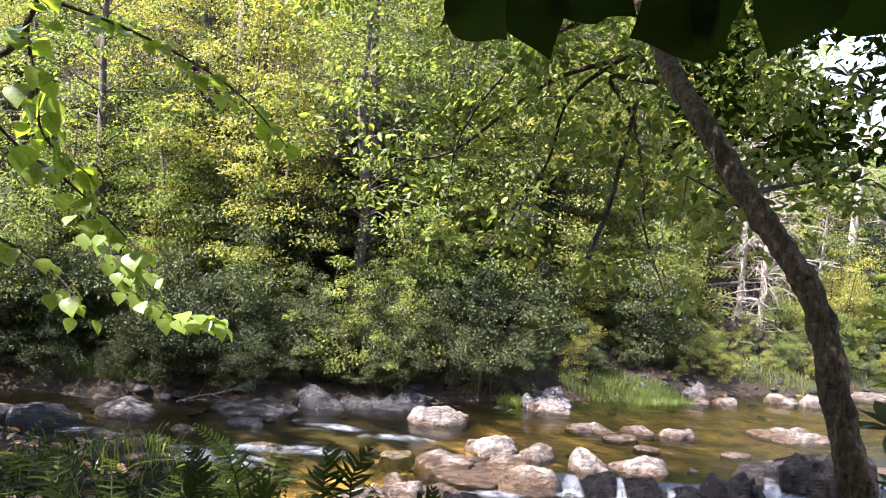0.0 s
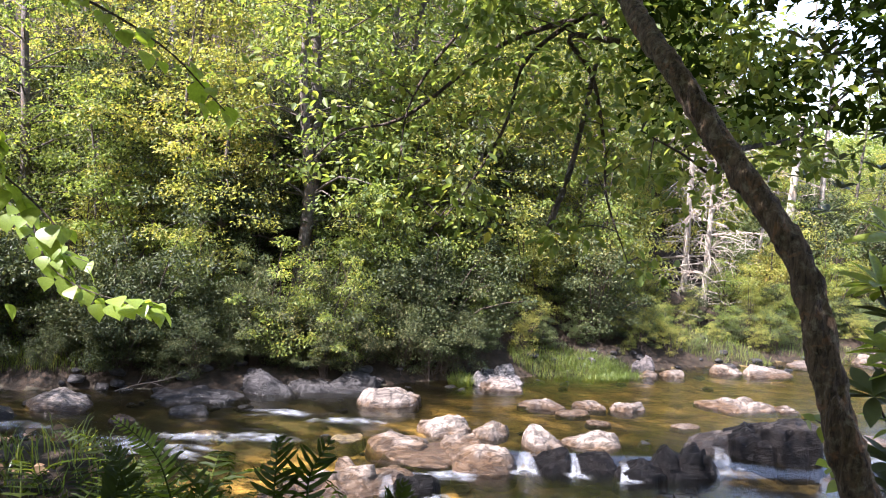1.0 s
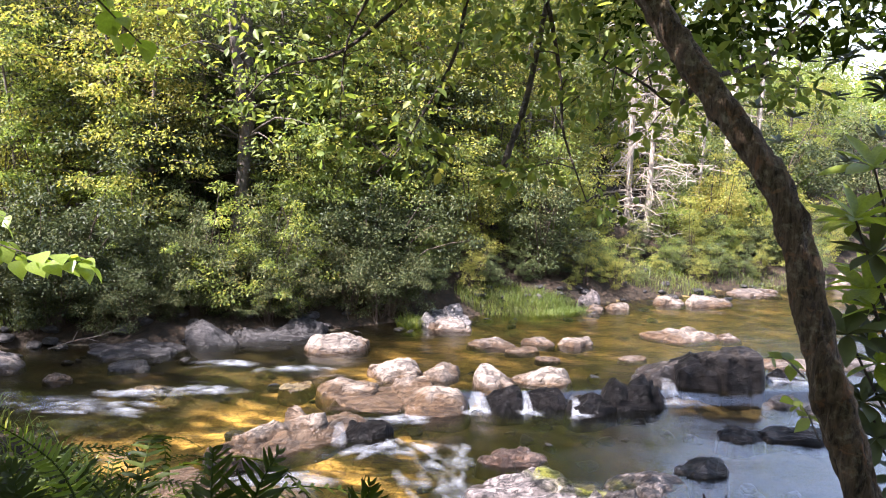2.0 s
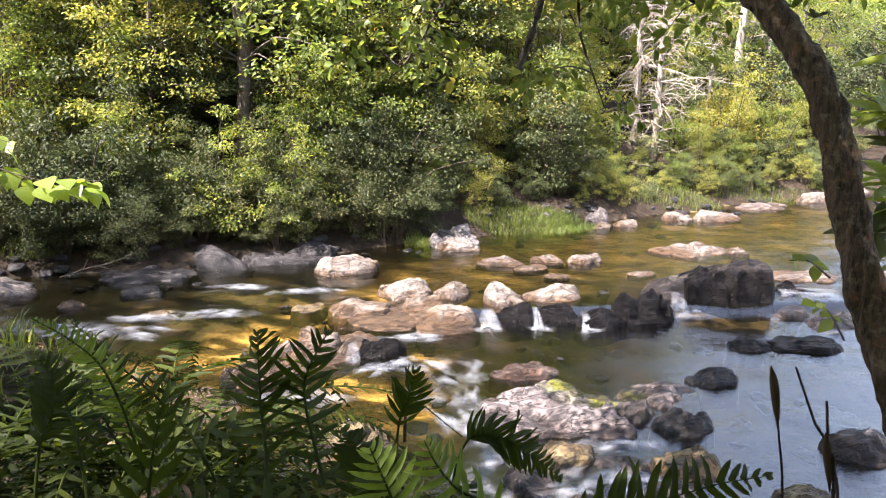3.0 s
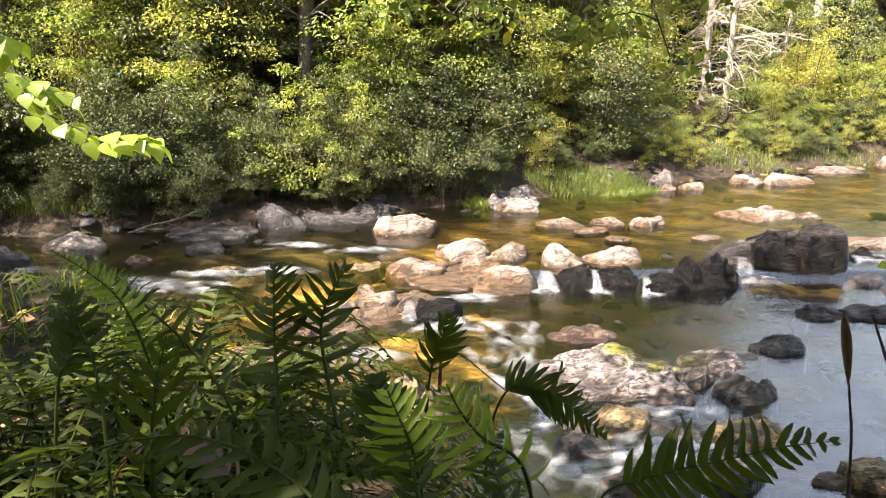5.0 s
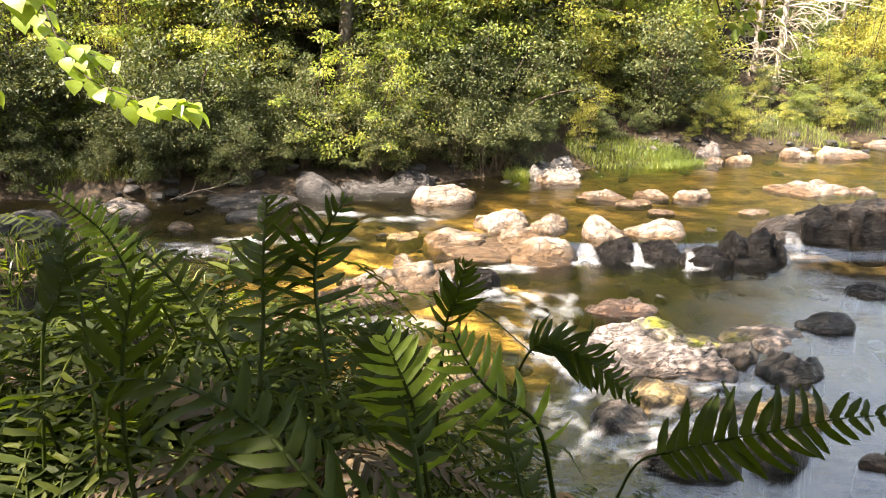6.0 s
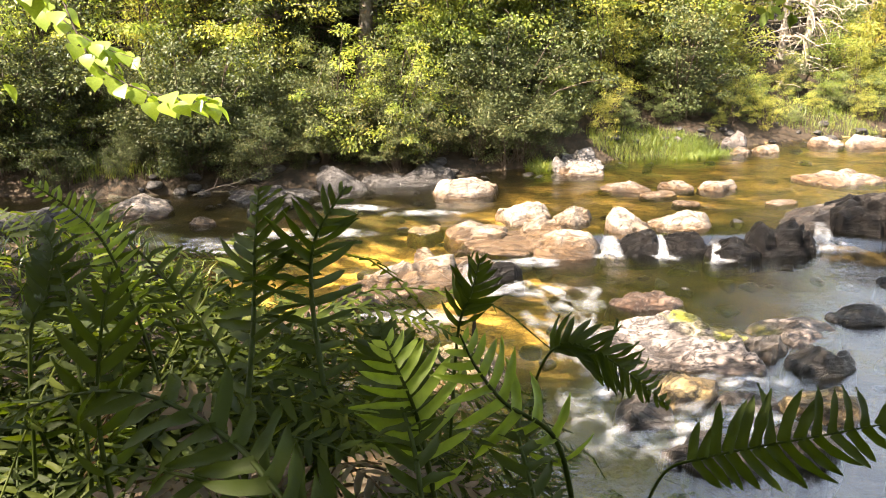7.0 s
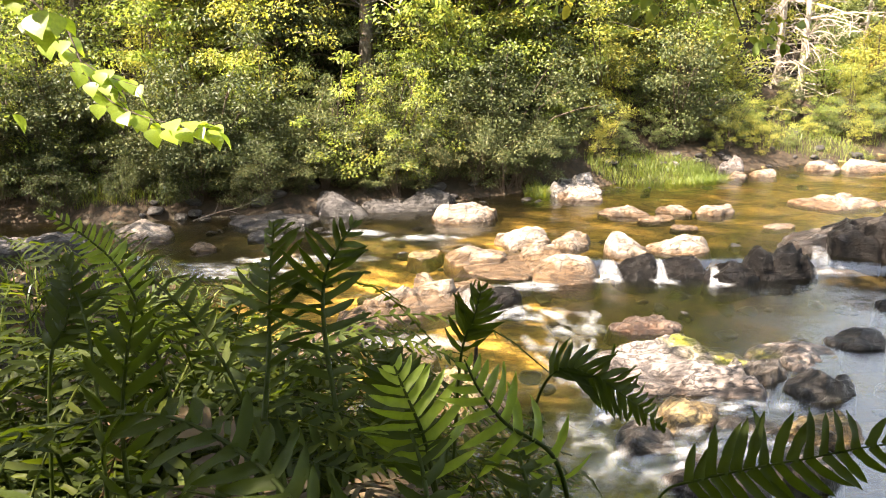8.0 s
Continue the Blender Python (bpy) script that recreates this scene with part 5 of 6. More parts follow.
# The tree on the bank beside the camera, whose boughs hang into view
side_tree = thing("tree", (-3.4, 0.2, 2.3), "broadleaf tree on the near bank with low boughs", "tree")
sw = Limbs()
sl = sw.add([(0, 0, -0.4), (0.1, 0.1, 1.2), (0.3, 0.4, 2.6), (0.7, 0.8, 4.5)], 0.13, 0.04, 12, 20, 0.1, 3)
for q in ((1.0, 1.7, 1.7), (0.9, 1.9, 1.3), (1.3, 1.8, 1.9), (2.2, 0.6, 2.8), (2.8, 1.4, 3.4), (1.6, -0.4, 3.2), (0.4, 2.2, 1.0)):
    sw.add([sl[8], sl[8].lerp(Vector(q), 0.5) + Vector((0, 0, 0.2)), q], 0.03, 0.006, 6, 10)
part("trunk", sw.mesh("trunk", M_BARK), side_tree)
# Crown kept out of view, added to shade the ferns
cs, rs = [], []
while len(cs) < 165:
    c = (rng.uniform(-1.2, 5.2), rng.uniform(-3.2, 2.6), rng.uniform(2.2, 5.0))
    if c[2] < 2.9 and c[0] < 1.3 and c[1] > 1.0:
        continue
    # Thin the crown along the sun's line, so light reaches the left ferns
    w = Vector(c) + side_tree.location
    q = w - TO_SUN * ((w.z - 2.7) / TO_SUN.z)
    if -1.6 < q.x < -0.2 and 0.2 < q.y < 1.9 and rng.random() < 0.85:
        continue
    cs.append(c)
    rs.append(rng.uniform(0.4, 0.8))
part("crown", foliage("crown", cs, rs, 75, 0.15, M_BROAD, 35, LEAF_OVAL, 0.5, 0.3, 0.7), side_tree)

# Unseen woods added on the near bank behind the camera, darkening the ferns
for i, (x, y, s) in enumerate([(-4.5, -4.0, 0.9), (-1.5, -5.5, 1.0), (1.8, -4.5, 0.95), (4.5, -3.5, 0.9), (-7.5, -2.0, 0.9), (7.5, -4.0, 1.0)]):
    copy_thing(trees[(0, 4, 2)[i % 3]], pose(x, y, float(ground(x, y)) - 0.1, 0, 0, 50 * i) @ Matrix.Diagonal((s, s, s, 1)))
for i, (x, y, s) in enumerate([(-2.6, -2.2, 0.9), (-0.4, -3.0, 1.0), (1.6, -2.4, 0.9), (3.4, -1.6, 0.8), (-4.4, -1.0, 0.9)]):
    copy_thing(dark[i % 4], pose(x, y, float(ground(x, y)) - 0.1, 0, 0, 80 * i) @ Matrix.Diagonal((s, s, s, 1)))

# Tall unseen forest added behind the camera to cut the sky's fill light
for i in range(22):
    x, y, s = -19 + 38 * i / 21, -7.5 - 4.5 * (i % 2) + rng.normal() * 0.5, 1.9 + 0.4 * ((i * 7) % 5) / 4
    copy_thing(trees[(0, 4)[i % 2]], pose(x, y, float(ground(x, y)) - 0.2, 0, 0, 47 * i) @ Matrix.Diagonal((s, s, s, 1)))

# Two unseen trees added upstream on the near bank, shading the river's far left
for i, (x, y, s) in enumerate([(-10.6, 5.2, 1.0), (-10.2, 6.8, 1.05)]):
    copy_thing(trees[0], pose(x, y, float(ground(x, y)) - 0.1, 0, 0, 70 * i) @ Matrix.Diagonal((s, s, s, 1)))

# Big leaves hanging over the path, coloured dark to stand for shade
near_twig = thing("leafy_branch", (-0.35, 0.0, 3.40), "dark leaves coloured for shade hanging close overhead", "branch", "leafy branches")
o = Vector((-0.35, 0.0, 3.40))
branch(near_twig, [Vector(p) - o for p in ((-0.35, 0.0, 3.43), (-0.15, -0.02, 3.405), (0.05, -0.02, 3.40), (0.30, 0.0, 3.43), (0.9, 0.1, 3.6))], 0.003, 0.002, n=16, name="twig")
lr = random.Random(9)
OVAL = mesh_np("leaf", *LEAF_EGG, M_BROAD, True)
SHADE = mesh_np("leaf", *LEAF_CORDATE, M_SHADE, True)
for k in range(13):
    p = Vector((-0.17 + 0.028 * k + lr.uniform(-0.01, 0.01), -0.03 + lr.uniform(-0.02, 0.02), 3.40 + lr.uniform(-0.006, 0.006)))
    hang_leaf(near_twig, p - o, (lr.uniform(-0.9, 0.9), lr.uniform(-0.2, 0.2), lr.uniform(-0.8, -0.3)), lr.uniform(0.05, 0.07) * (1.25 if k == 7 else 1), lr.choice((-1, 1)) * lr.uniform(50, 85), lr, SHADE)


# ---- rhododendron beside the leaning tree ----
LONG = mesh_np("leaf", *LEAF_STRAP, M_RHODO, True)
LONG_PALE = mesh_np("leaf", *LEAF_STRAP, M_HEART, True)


def whorl(parent, at, aim, count, size, rng, me):
    """A ring of long leathery leaves at a shoot's tip."""
    aim = Vector(aim).normalized()
    side = aim.cross(Vector((0.3, 0.2, 0.9))).normalized()
    for i in range(count):
        a = 2 * math.pi * i / count + rng.uniform(-0.2, 0.2)
        d = side * math.cos(a) + aim.cross(side) * math.sin(a) + aim * rng.uniform(0.1, 0.7)
        hang_leaf(parent, at, d, size * rng.uniform(0.8, 1.2), rng.uniform(-25, 25), rng, me)


rhodo = thing("rhododendron", (2.0, 2.4, 1.0), "rhododendron with long leathery green leaves beside the trunk", "shrub")
o = Vector((2.0, 2.4, 1.0))
lr = random.Random(12)
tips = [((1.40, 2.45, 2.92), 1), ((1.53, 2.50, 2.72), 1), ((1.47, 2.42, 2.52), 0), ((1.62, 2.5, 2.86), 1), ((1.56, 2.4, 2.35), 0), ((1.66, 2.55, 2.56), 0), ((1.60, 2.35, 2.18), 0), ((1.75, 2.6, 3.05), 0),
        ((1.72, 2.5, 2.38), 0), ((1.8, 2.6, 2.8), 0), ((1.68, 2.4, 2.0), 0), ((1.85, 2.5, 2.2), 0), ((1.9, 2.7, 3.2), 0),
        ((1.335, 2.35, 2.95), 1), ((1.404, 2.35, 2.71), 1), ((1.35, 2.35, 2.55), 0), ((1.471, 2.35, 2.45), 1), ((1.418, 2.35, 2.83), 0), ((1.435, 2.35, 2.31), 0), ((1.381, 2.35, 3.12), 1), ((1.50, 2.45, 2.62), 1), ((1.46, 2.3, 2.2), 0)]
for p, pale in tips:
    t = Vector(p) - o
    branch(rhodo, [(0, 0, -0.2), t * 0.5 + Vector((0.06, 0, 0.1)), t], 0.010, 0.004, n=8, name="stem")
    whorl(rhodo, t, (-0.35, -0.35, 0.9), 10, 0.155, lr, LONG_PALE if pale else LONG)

tall = thing("rhododendron", (3.6, 3.4, 0.8), "tall rhododendron with dark leaves against the sky", "shrub")
o = Vector((3.6, 3.4, 0.8))
limb = branch(tall, [(0, 0, -0.5), (-0.1, 0.6, 1.2), (-0.35, 0.95, 2.4), (-0.45, 1.1, 3.8)], 0.045, 0.02, n=20, name="stem")
limb2 = branch(tall, [(-0.1, 0.6, 1.2), (0.1, 1.4, 2.0), (0.0, 2.0, 3.0)], 0.03, 0.012, n=14, name="stem")
lr = random.Random(13)
for i in range(100):
    p = Vector((lr.uniform(1.55, 3.5), lr.uniform(3.6, 5.4), lr.uniform(3.0, 4.8)))
    if p.x < 2.3 and p.z < 3.45 + 0.5 * (2.3 - p.x):
        continue
    t = p - o
    near = min(limb[8:] + limb2[5:], key=lambda q: (q - t).length)
    if (near - t).length < 0.75:
        branch(tall, [near, near.lerp(t, 0.5) + Vector((0, 0, -0.08)), t], 0.005, 0.002, n=8, name="twig")
    whorl(tall, t, (lr.uniform(-0.5, 0.3), lr.uniform(-0.6, 0.3), 0.8), 9, 0.13, lr, LONG)

# Thin leafy twigs beside the trunk, over the pool
for i, (a, b) in enumerate([((1.30, 2.5, 2.35), (1.42, 3.0, 2.28)), ((1.32, 2.4, 2.15), (1.5, 2.9, 2.12))]):
    tw = thing("leafy_branch", a, "thin side twig with small green leaves by the trunk", "branch", "leafy branches")
    e = Vector(b) - Vector(a)
    ln = branch(tw, [(0, 0, 0), e * 0.5 + Vector((0, 0, 0.03)), e], 0.004, 0.0015, n=10, name="twig")
    lr = random.Random(50 + i)
    for k in range(9 if i < 2 else 16):
        p = ln[min(3 + k % 7, 9)]
        hang_leaf(tw, p, (lr.uniform(-1, 1), lr.uniform(-0.6, 0.8), lr.uniform(-0.6, 0.3)), lr.uniform(0.05, 0.085), lr.uniform(-50, 50), lr, OVAL)


# ---- ferns ----
def pinna_arrays(curve=0.10, sag=0.16, n=11):
    """A fern leaflet along x, one long, blunt, bent towards the frond's tip and drooping."""
    v, f = [], []
    for i in range(n + 1):
        s = i / n
        w = 0.112 * (1.0 - 0.15 * s + 0.05 * math.sin(17 * s)) * (1 - max(0.0, (s - 0.55) / 0.45) ** 2.0) + 0.002
        c = curve * s * s
        z = -sag * s * s
        wv = 0.018 * math.sin(11 * s + curve * 30)
        v += [(s, c + w, z + 0.03 + wv), (s, c, z - 0.012), (s, c - w, z + 0.03 - wv)]
    for i in range(n):
        for j in range(2):
            q = i * 3 + j
            f.append((q, q + 3, q + 4, q + 1))
    return np.array(v), np.array(f)


PV, PF = pinna_arrays()
SHAPES = ((0.16, 0.10), (0.22, 0.28), (0.10, 0.45), (-0.16, 0.10), (-0.22, 0.28), (-0.10, 0.45))
PALE_PINNAE = [mesh_np("pinna", *pinna_arrays(c, s), M_FERN_PALE, True) for c, s in SHAPES]
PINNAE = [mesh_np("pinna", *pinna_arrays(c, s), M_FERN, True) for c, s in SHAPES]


def frond_frames(pts, pairs, length, face, start=0.12, lean=0.55):
    """Where each leaflet sits: place, direction, normal and length."""
    line = bend(pts, 40)
    out = []
    for i in range(pairs):
        s = start + (1 - start) * (i + 0.3) / pairs
        k = min(int(s * 39), 38)
        p = line[k].lerp(line[k + 1], s * 39 - k)
        t = (line[min(k + 2, 39)] - line[max(k - 1, 0)]).normalized()
        nrm = (Vector(face) - t * Vector(face).dot(t)).normalized()
        side = t.cross(nrm)
        grow = min(1.0, 0.55 + 1.6 * (s - start)) * (1 - max(0, (s - 0.35) / 0.65) ** 1.5 * 0.9)
        for sg in (-1, 1):
            q = p + t * (0.3 if sg > 0 else 0) * length * 0.1
            out.append((q, (side * sg + t * (lean * (0.6 + 0.8 * s))).normalized(), nrm, length * grow))
    return line, out


def hero_frond(parent, pts, pairs, length, face, seed, wide=1.0, start=0.12, lean=0.5, me=None):
    """A frond whose leaflets are separate pieces."""
    rng = random.Random(seed)
    o = parent.location
    line, fr = frond_frames([Vector(p) - o for p in pts], pairs, length, face, start, lean)
    tw = Limbs()
    tw.add(line, 0.0024, 0.0008, 6)
    ob = part("frond", tw.mesh("frond", M_FERN), parent)
    for p, d, n, ln in fr:
        d = (d + Vector((rng.uniform(-1, 1), rng.uniform(-1, 1), rng.uniform(-1, 1))) * 0.10).normalized()
        n = (n + Vector((rng.uniform(-1, 1), rng.uniform(-1, 1), rng.uniform(-1, 1))) * 0.55)
        s = n.cross(d).normalized()
        m = Matrix((d, s, d.cross(s))).transposed().to_4x4()
        q = new("pinna", (me or PINNAE)[rng.randint(0, 2) + (3 if n.cross(d).dot(line[-1] - line[0]) < 0 else 0)])
        q.parent = ob
        k = ln * rng.uniform(0.9, 1.08)
        q.matrix_basis = Matrix.Translation(p) @ m @ Matrix.Diagonal((k, length * wide * 0.86 * (0.55 + 0.45 * ln / length), k * rng.uniform(0.5, 1.9), 1))
    return ob


def frond_mesh(pts, pairs, length, face, seed, mat=M_FERN, wide=1.0):
    rng = np.random.default_rng(seed)
    line, fr = frond_frames(pts, pairs, length, face)
    vs, fs, o = [], [], 0
    for p, d, n, ln in fr:
        d = np.array(d) + rng.normal(size=3) * 0.06
        d /= np.linalg.norm(d)
        n = np.array(n) + rng.normal(size=3) * 0.14
        s = np.cross(n, d)
        s /= np.linalg.norm(s)
        u = np.cross(d, s)
        v = PV * np.array((ln, length * wide * (0.5 + 0.5 * ln / length), ln * rng.uniform(0.3, 1.8)))
        vs.append(np.array(p) + v[:, :1] * d + v[:, 1:2] * s + v[:, 2:] * u)
        fs.append(PF + o)
        o += len(PV)
    tv, tf = tube(line[::3] + [line[-1]], [0.0022 - 0.0014 * i / 14 for i in range(len(line[::3]) + 1)], 5)
    vs.append(np.array(tv))
    fs.append(np.array(tf) + o)
    return mesh_np("frond", np.concatenate(vs), np.concatenate(fs), mat, True)


def fern(at, count, length, pinna, seed, label, mat=M_FERN, rise=0.75, out=0.55):
    """A tuft of arching fronds from one root."""
    rng = random.Random(seed)
    ob = thing("fern", at, label, "fern", "ferns on the near bank")
    for i in range(count):
        a = 2 * math.pi * (i + rng.uniform(-0.3, 0.3)) / count
        ln = length * rng.uniform(0.7, 1.15)
        h = rise * rng.uniform(0.7, 1.15)
        c, s = math.cos(a), math.sin(a)
        pts = [Vector((0, 0, 0)), Vector((c * 0.25 * out * ln, s * 0.25 * out * ln, 0.45 * h * ln)), Vector((c * 0.75 * out * ln, s * 0.75 * out * ln, 0.85 * h * ln)),
               Vector((c * 1.5 * out * ln, s * 1.5 * out * ln, 0.80 * h * ln)), Vector((c * 2.0 * out * ln, s * 2.0 * out * ln, 0.5 * h * ln))]
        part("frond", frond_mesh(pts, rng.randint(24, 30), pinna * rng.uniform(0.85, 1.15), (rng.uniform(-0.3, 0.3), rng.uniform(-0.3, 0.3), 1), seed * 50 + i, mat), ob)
    return ob


hero = thing("fern", (-0.3, 0.96, 2.19), "large green fern with arching toothed fronds on the bank", "fern", "ferns on the near bank")
hero_frond(hero, [(-0.038, 1.06, 2.212), (0.002, 1.06, 2.342), (0.054, 1.06, 2.372), (0.119, 1.06, 2.392), (0.197, 1.06, 2.412), (0.279, 1.065, 2.43), (0.362, 1.07, 2.437)], 18, 0.094, (0.05, -0.85, 0.45), 1, 0.9, 0.28, 0.45)
hero_frond(hero, [(-0.18, 1.06, 2.372), (-0.168, 1.06, 2.482), (-0.138, 1.06, 2.534), (-0.088, 1.065, 2.52), (-0.042, 1.07, 2.485), (0.008, 1.075, 2.439)], 20, 0.072, (0.1, -0.8, 0.5), 2, 0.8, 0.34, 0.8)
hero_frond(hero, [(-0.251, 0.725, 2.461), (-0.263, 0.701, 2.59), (-0.279, 0.711, 2.626), (-0.296, 0.739, 2.652), (-0.308, 0.766, 2.675), (-0.316, 0.79, 2.685)], 17, 0.060, (0.1, -0.7, 0.6), 3, 0.9, 0.3)
hero_frond(hero, [(-0.248, 0.66, 2.542), (-0.259, 0.66, 2.634), (-0.268, 0.665, 2.674), (-0.28, 0.67, 2.704), (-0.29, 0.675, 2.728)], 10, 0.052, (0.1, -0.8, 0.5), 4, 0.9, 0.15, 0.35, PALE_PINNAE)
hero_frond(hero, [(-0.588, 0.9, 2.502), (-0.606, 0.9, 2.632), (-0.636, 0.91, 2.717), (-0.673, 0.915, 2.757), (-0.722, 0.92, 2.788)], 22, 0.034, (0.25, -0.85, 0.4), 5, 1.0, 0.22, 0.3, PALE_PINNAE)
hero_frond(hero, [(-0.39, 0.652, 2.688), (-0.397, 0.695, 2.721), (-0.407, 0.734, 2.744), (-0.41, 0.752, 2.767), (-0.415, 0.782, 2.792), (-0.417, 0.798, 2.809)], 15, 0.055, (-0.3, -0.75, 0.5), 6, 0.8, 0.0, 0.55)
hero_frond(hero, [(-0.334, 0.66, 2.694), (-0.35, 0.703, 2.728), (-0.361, 0.742, 2.752), (-0.358, 0.751, 2.777), (-0.347, 0.76, 2.798), (-0.335, 0.778, 2.816)], 13, 0.050, (0.45, -0.7, 0.45), 7, 0.8, 0.0, 0.6)
hero_frond(hero, [(-0.273, 0.96, 2.442), (-0.26, 0.96, 2.597), (-0.245, 0.965, 2.642), (-0.234, 0.97, 2.684)], 10, 0.058, (0.1, -0.8, 0.5), 8, 0.8, 0.35, 0.6)
hero_frond(hero, [(-0.73, 0.847, 2.461), (-0.707, 0.858, 2.628), (-0.701, 0.891, 2.666), (-0.714, 0.934, 2.703), (-0.758, 0.971, 2.731)], 13, 0.055, (0.2, -0.8, 0.5), 9, 1.1, 0.3, 0.7)
hero_frond(hero, [(-0.261, 0.515, 2.622), (-0.31, 0.507, 2.702), (-0.363, 0.554, 2.717), (-0.442, 0.6, 2.72), (-0.532, 0.634, 2.692), (-0.624, 0.661, 2.641)], 16, 0.055, (0.0, -0.35, 0.9), 10, 1.0, 0.15, 0.7)

hero_frond(hero, [(-0.236, 0.545, 2.542), (-0.251, 0.58, 2.642), (-0.263, 0.62, 2.674), (-0.281, 0.676, 2.674), (-0.295, 0.727, 2.664), (-0.31, 0.766, 2.651)], 12, 0.048, (0.0, -0.35, 0.9), 11, 1.0, 0.25, 0.7)
hero_frond(hero, [(-0.146, 0.66, 2.582), (-0.164, 0.66, 2.656), (-0.201, 0.665, 2.682), (-0.222, 0.67, 2.708), (-0.234, 0.675, 2.732)], 10, 0.046, (0.2, -0.8, 0.5), 12, 0.9, 0.15, 0.35, PALE_PINNAE)
hero_frond(hero, [(-0.161, 0.545, 2.512), (-0.169, 0.575, 2.602), (-0.181, 0.605, 2.65), (-0.191, 0.655, 2.662), (-0.186, 0.705, 2.656), (-0.17, 0.755, 2.641)], 12, 0.042, (0.1, -0.4, 0.85), 13, 1.0, 0.25, 0.7)
hero_frond(hero, [(-0.46, 0.866, 2.461), (-0.51, 0.876, 2.611), (-0.561, 0.896, 2.676), (-0.63, 0.947, 2.709), (-0.689, 1.007, 2.728), (-0.744, 1.068, 2.735)], 17, 0.048, (0.1, -0.6, 0.75), 14, 0.9, 0.2, 0.5)
hero_frond(hero, [(-0.63, 0.796, 2.481), (-0.65, 0.847, 2.621), (-0.69, 0.907, 2.681), (-0.75, 0.968, 2.706), (-0.829, 1.038, 2.71), (-0.909, 1.098, 2.7)], 17, 0.05, (0.1, -0.5, 0.85), 15, 0.9, 0.2, 0.5)

# Lobed fronds nearest the path
hero_frond(hero, [(-0.498, 0.63, 2.542), (-0.503, 0.64, 2.662), (-0.498, 0.655, 2.732), (-0.488, 0.67, 2.782)], 8, 0.055, (0.2, -0.9, 0.3), 22, 0.9, 0.2, 0.7)
hero_frond(hero, [(-0.198, 0.61, 2.492), (-0.258, 0.59, 2.602), (-0.328, 0.58, 2.642), (-0.408, 0.59, 2.662), (-0.488, 0.61, 2.657)], 11, 0.06, (0.0, -0.5, 0.85), 23, 0.9, 0.2, 0.5)

F_LABEL = "tuft of green fern fronds crowding the bank"
tufts = [fern((-0.75, 1.05, 2.185), 13, 0.42, 0.040, 1, F_LABEL), fern((-0.45, 0.80, 2.185), 13, 0.34, 0.036, 2, F_LABEL), fern((-0.95, 0.80, 2.195), 12, 0.40, 0.042, 3, F_LABEL)]
rng = np.random.default_rng(5)
for i, (x, y, s) in enumerate([(-1.2, 1.2, 1.0), (-1.1, 1.6, 0.95), (-0.75, 1.45, 0.8), (-0.5, 1.15, 0.85), (-0.25, 0.85, 0.72), (-0.18, 1.05, 0.62), (-0.05, 0.82, 0.55), (0.1, 1.0, 0.45), (-0.6, 0.62, 0.85), (-0.35, 0.60, 0.75), (-0.42, 0.95, 0.85), (-0.65, 1.35, 0.95), (-0.48, 1.35, 0.7), (-0.3, 1.22, 0.55), (-0.3, 0.98, 0.75), (-0.22, 0.78, 0.75), (-0.55, 0.9, 1.0), (-0.15, 0.95, 0.6), (-0.62, 1.2, 0.95), (-0.05, 1.0, 0.6), (-0.9, 1.1, 1.05), (-0.7, 0.75, 1.0),
                               (-1.35, 0.9, 1.0), (-1.5, 1.35, 0.9), (-1.05, 0.6, 0.9), (-0.85, 0.5, 0.8), (-0.1, 0.65, 0.6), (0.3, 0.95, 0.45), (-0.35, 1.3, 0.6), (-0.95, 1.85, 0.75), (-1.7, 1.75, 0.8), (-0.66, 0.98, 1.2), (-0.50, 0.93, 1.1), (-0.80, 1.0, 1.4), (-0.66, 1.03, 1.25), (-0.95, 1.0, 1.4),
                               (-0.70, 1.22, 1.2), (-0.55, 1.15, 0.95)]):
    copy_thing(tufts[i % 3], pose(x, y, float(ground(x, y)) - 0.085, rng.normal() * 6, rng.normal() * 6, rng.uniform(0, 360)) @ Matrix.Diagonal((s, s, s, 1)))
old = fern((-0.42, 0.79, 2.29), 7, 0.42, 0.04, 8, "withered brown fern among the green fronds", M_FERN_OLD, 0.8, 0.3)

spike = thing("fern_shoot", (-0.25, 1.065, 2.492), "thin reddish-brown fern shoot", "fern shoot")
branch(spike, [(0, 0, 0.03), (0.003, 0.008, 0.08), (0.011, 0.03, 0.119)], 0.003, 0.001, M_TWIG, 6, "stalk")


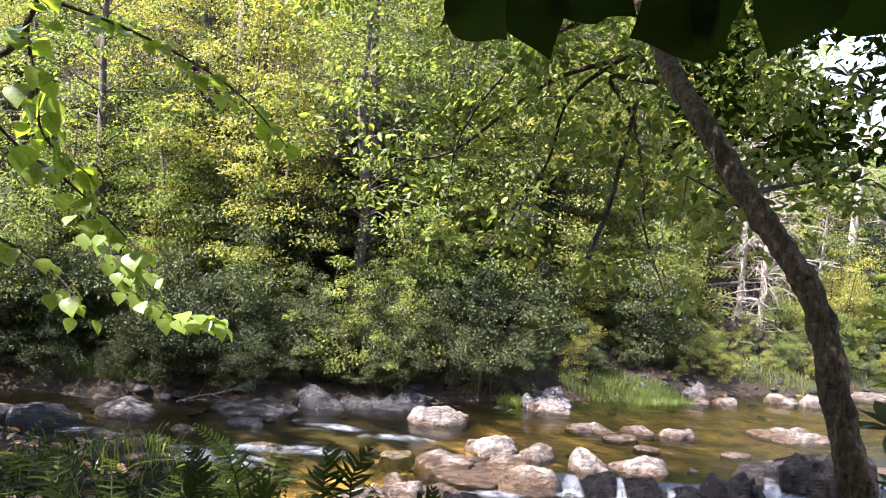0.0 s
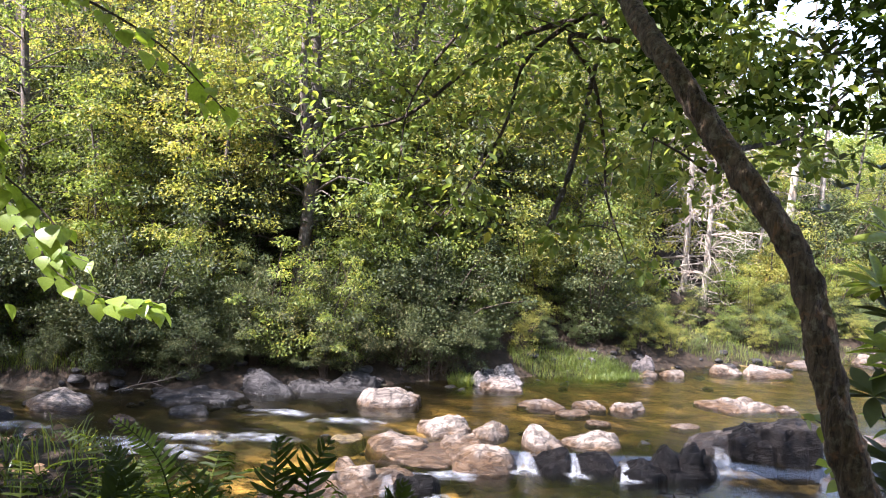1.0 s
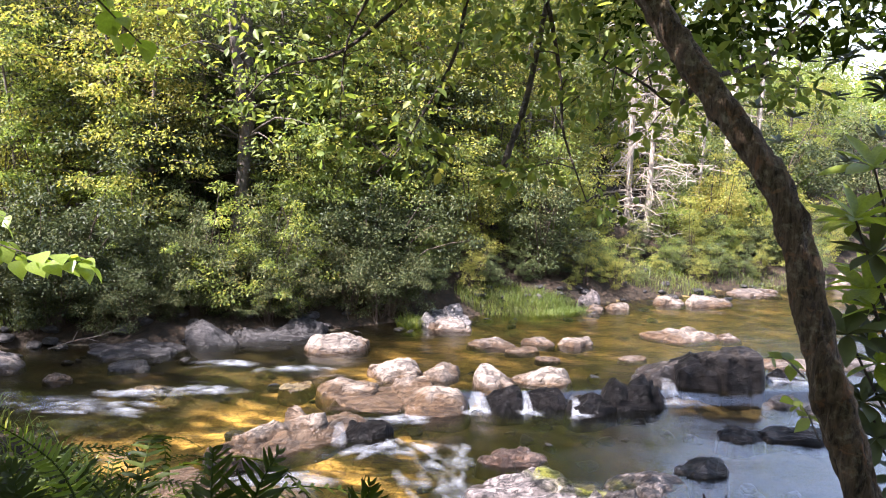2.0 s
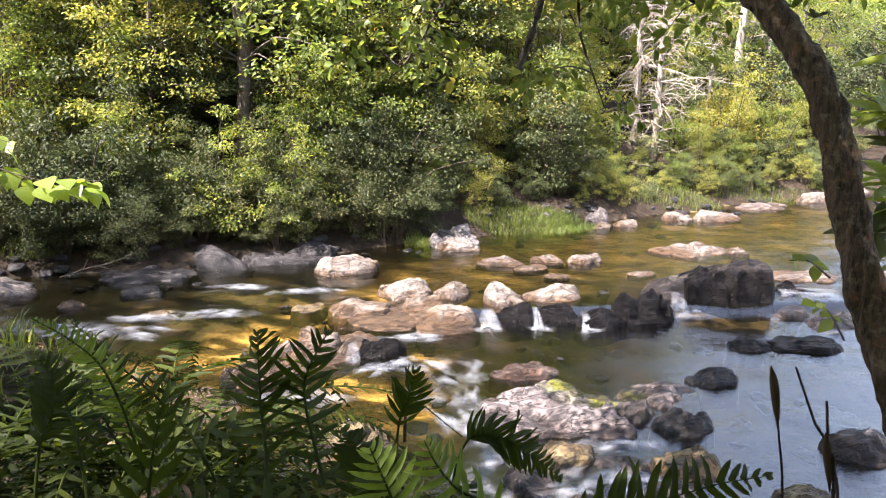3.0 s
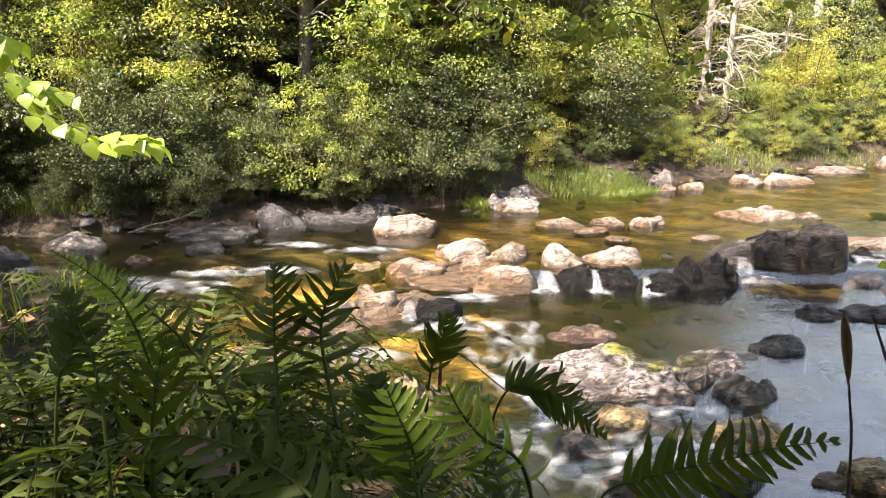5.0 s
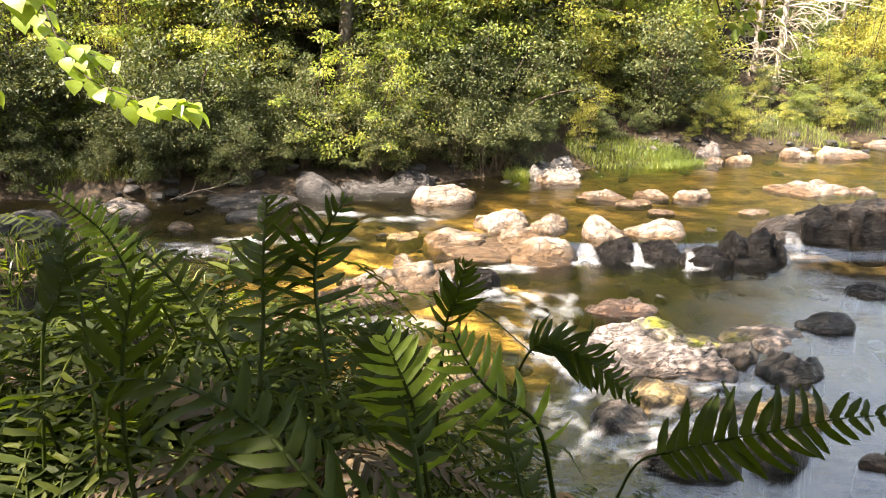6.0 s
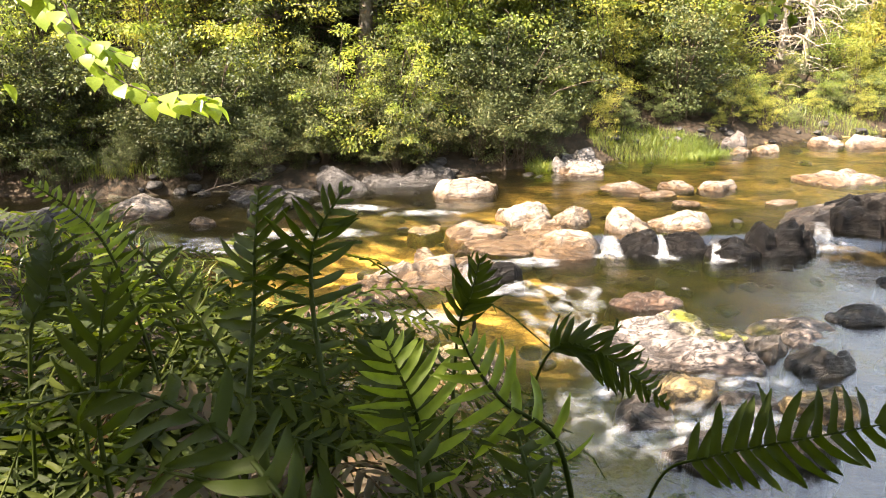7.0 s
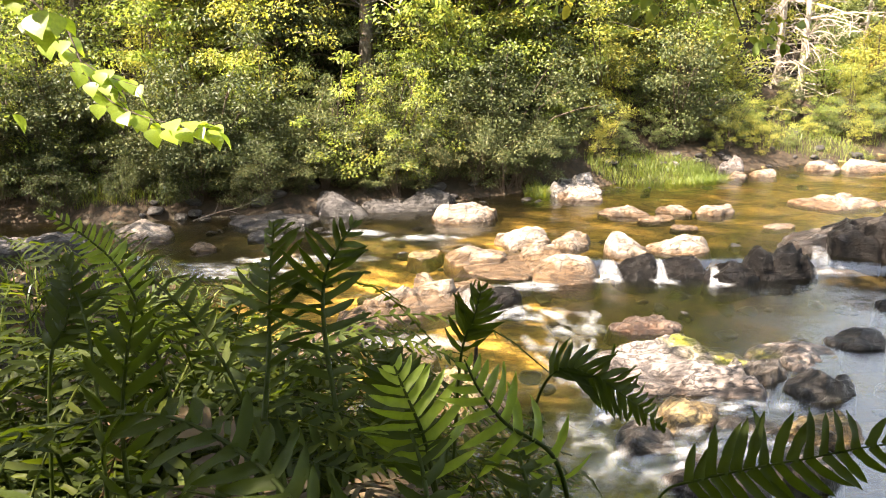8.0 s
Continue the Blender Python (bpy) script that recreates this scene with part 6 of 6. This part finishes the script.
def dry_stalk(pts, blade, seed, label):
    """A withered stem with a curled brown leaf."""
    ob = thing("dry_stalk", pts[0], label, "dry plant", "dry stalks")
    o = Vector(pts[0])
    branch(ob, [Vector(p) - o for p in pts], 0.0024, 0.0012, M_TWIG, 12, "stalk")
    if blade:
        me = mesh_np("dry_leaf", *(LEAF_STRAP[0] * np.array((1, 0.36, 1.8)), LEAF_STRAP[1]), M_FERN_OLD, True)
        hang_leaf(ob, Vector(blade[0]) - o, Vector(blade[1]) - Vector(blade[0]), (Vector(blade[1]) - Vector(blade[0])).length, 60, None, me, "dry_leaf")
    return ob


dry_stalk([(0.31, 0.72, 2.2), (0.243, 0.72, 2.62), (0.201, 0.72, 2.72), (0.174, 0.72, 2.782)], None, 1, "thin bare brown stalk on the bank")
dry_stalk([(0.22, 0.75, 2.2), (0.196, 0.75, 2.58), (0.179, 0.75, 2.695)], ((0.179, 0.75, 2.69), (0.162, 0.75, 2.78)), 2, "brown stalk with a curled withered leaf")
dry_stalk([(0.20, 0.62, 2.2), (0.171, 0.62, 2.675), (0.158, 0.62, 2.74), (0.150, 0.62, 2.79)], ((0.166, 0.62, 2.69), (0.152, 0.62, 2.765)), 3, "dark dry stalk standing on the bank")

# Grass, litter and stones of the near bank
grass("bank_grass", 0, 0, 0, 0, 260, 0.15, 15, "thin pale grass blades on the near bank", (-1.35, 1.9, (0.45, 0.35)))
grass("bank_grass", 0, 0, 0, 0, 120, 0.14, 16, "thin grass blades among the ferns", (-0.8, 1.9, (0.3, 0.3)))
rng = np.random.default_rng(61)
n = 2600
x, y = rng.uniform(-3.2, 2.2, n), rng.uniform(-0.8, 3.2, n)
at = np.stack([x, y, ground(x, y) + rng.uniform(0.004, 0.03, n)], -1)
al = rng.normal(size=(n, 3)) * np.array((1, 1, 0.25))
nm = rng.normal(size=(n, 3)) * 0.35 + np.array((0, 0, 1))
ls = rng.uniform(0.03, 0.075, n)
v, f = leaf_arrays(LEAF_OVAL, at, al, nm, ls, ls * 0.55)
litter = new("leaf_litter", mesh_np("leaf_litter", v, f, M_DRY))
tagged(litter, "brown fallen leaves covering the near bank", "fallen leaves", kind="stuff")
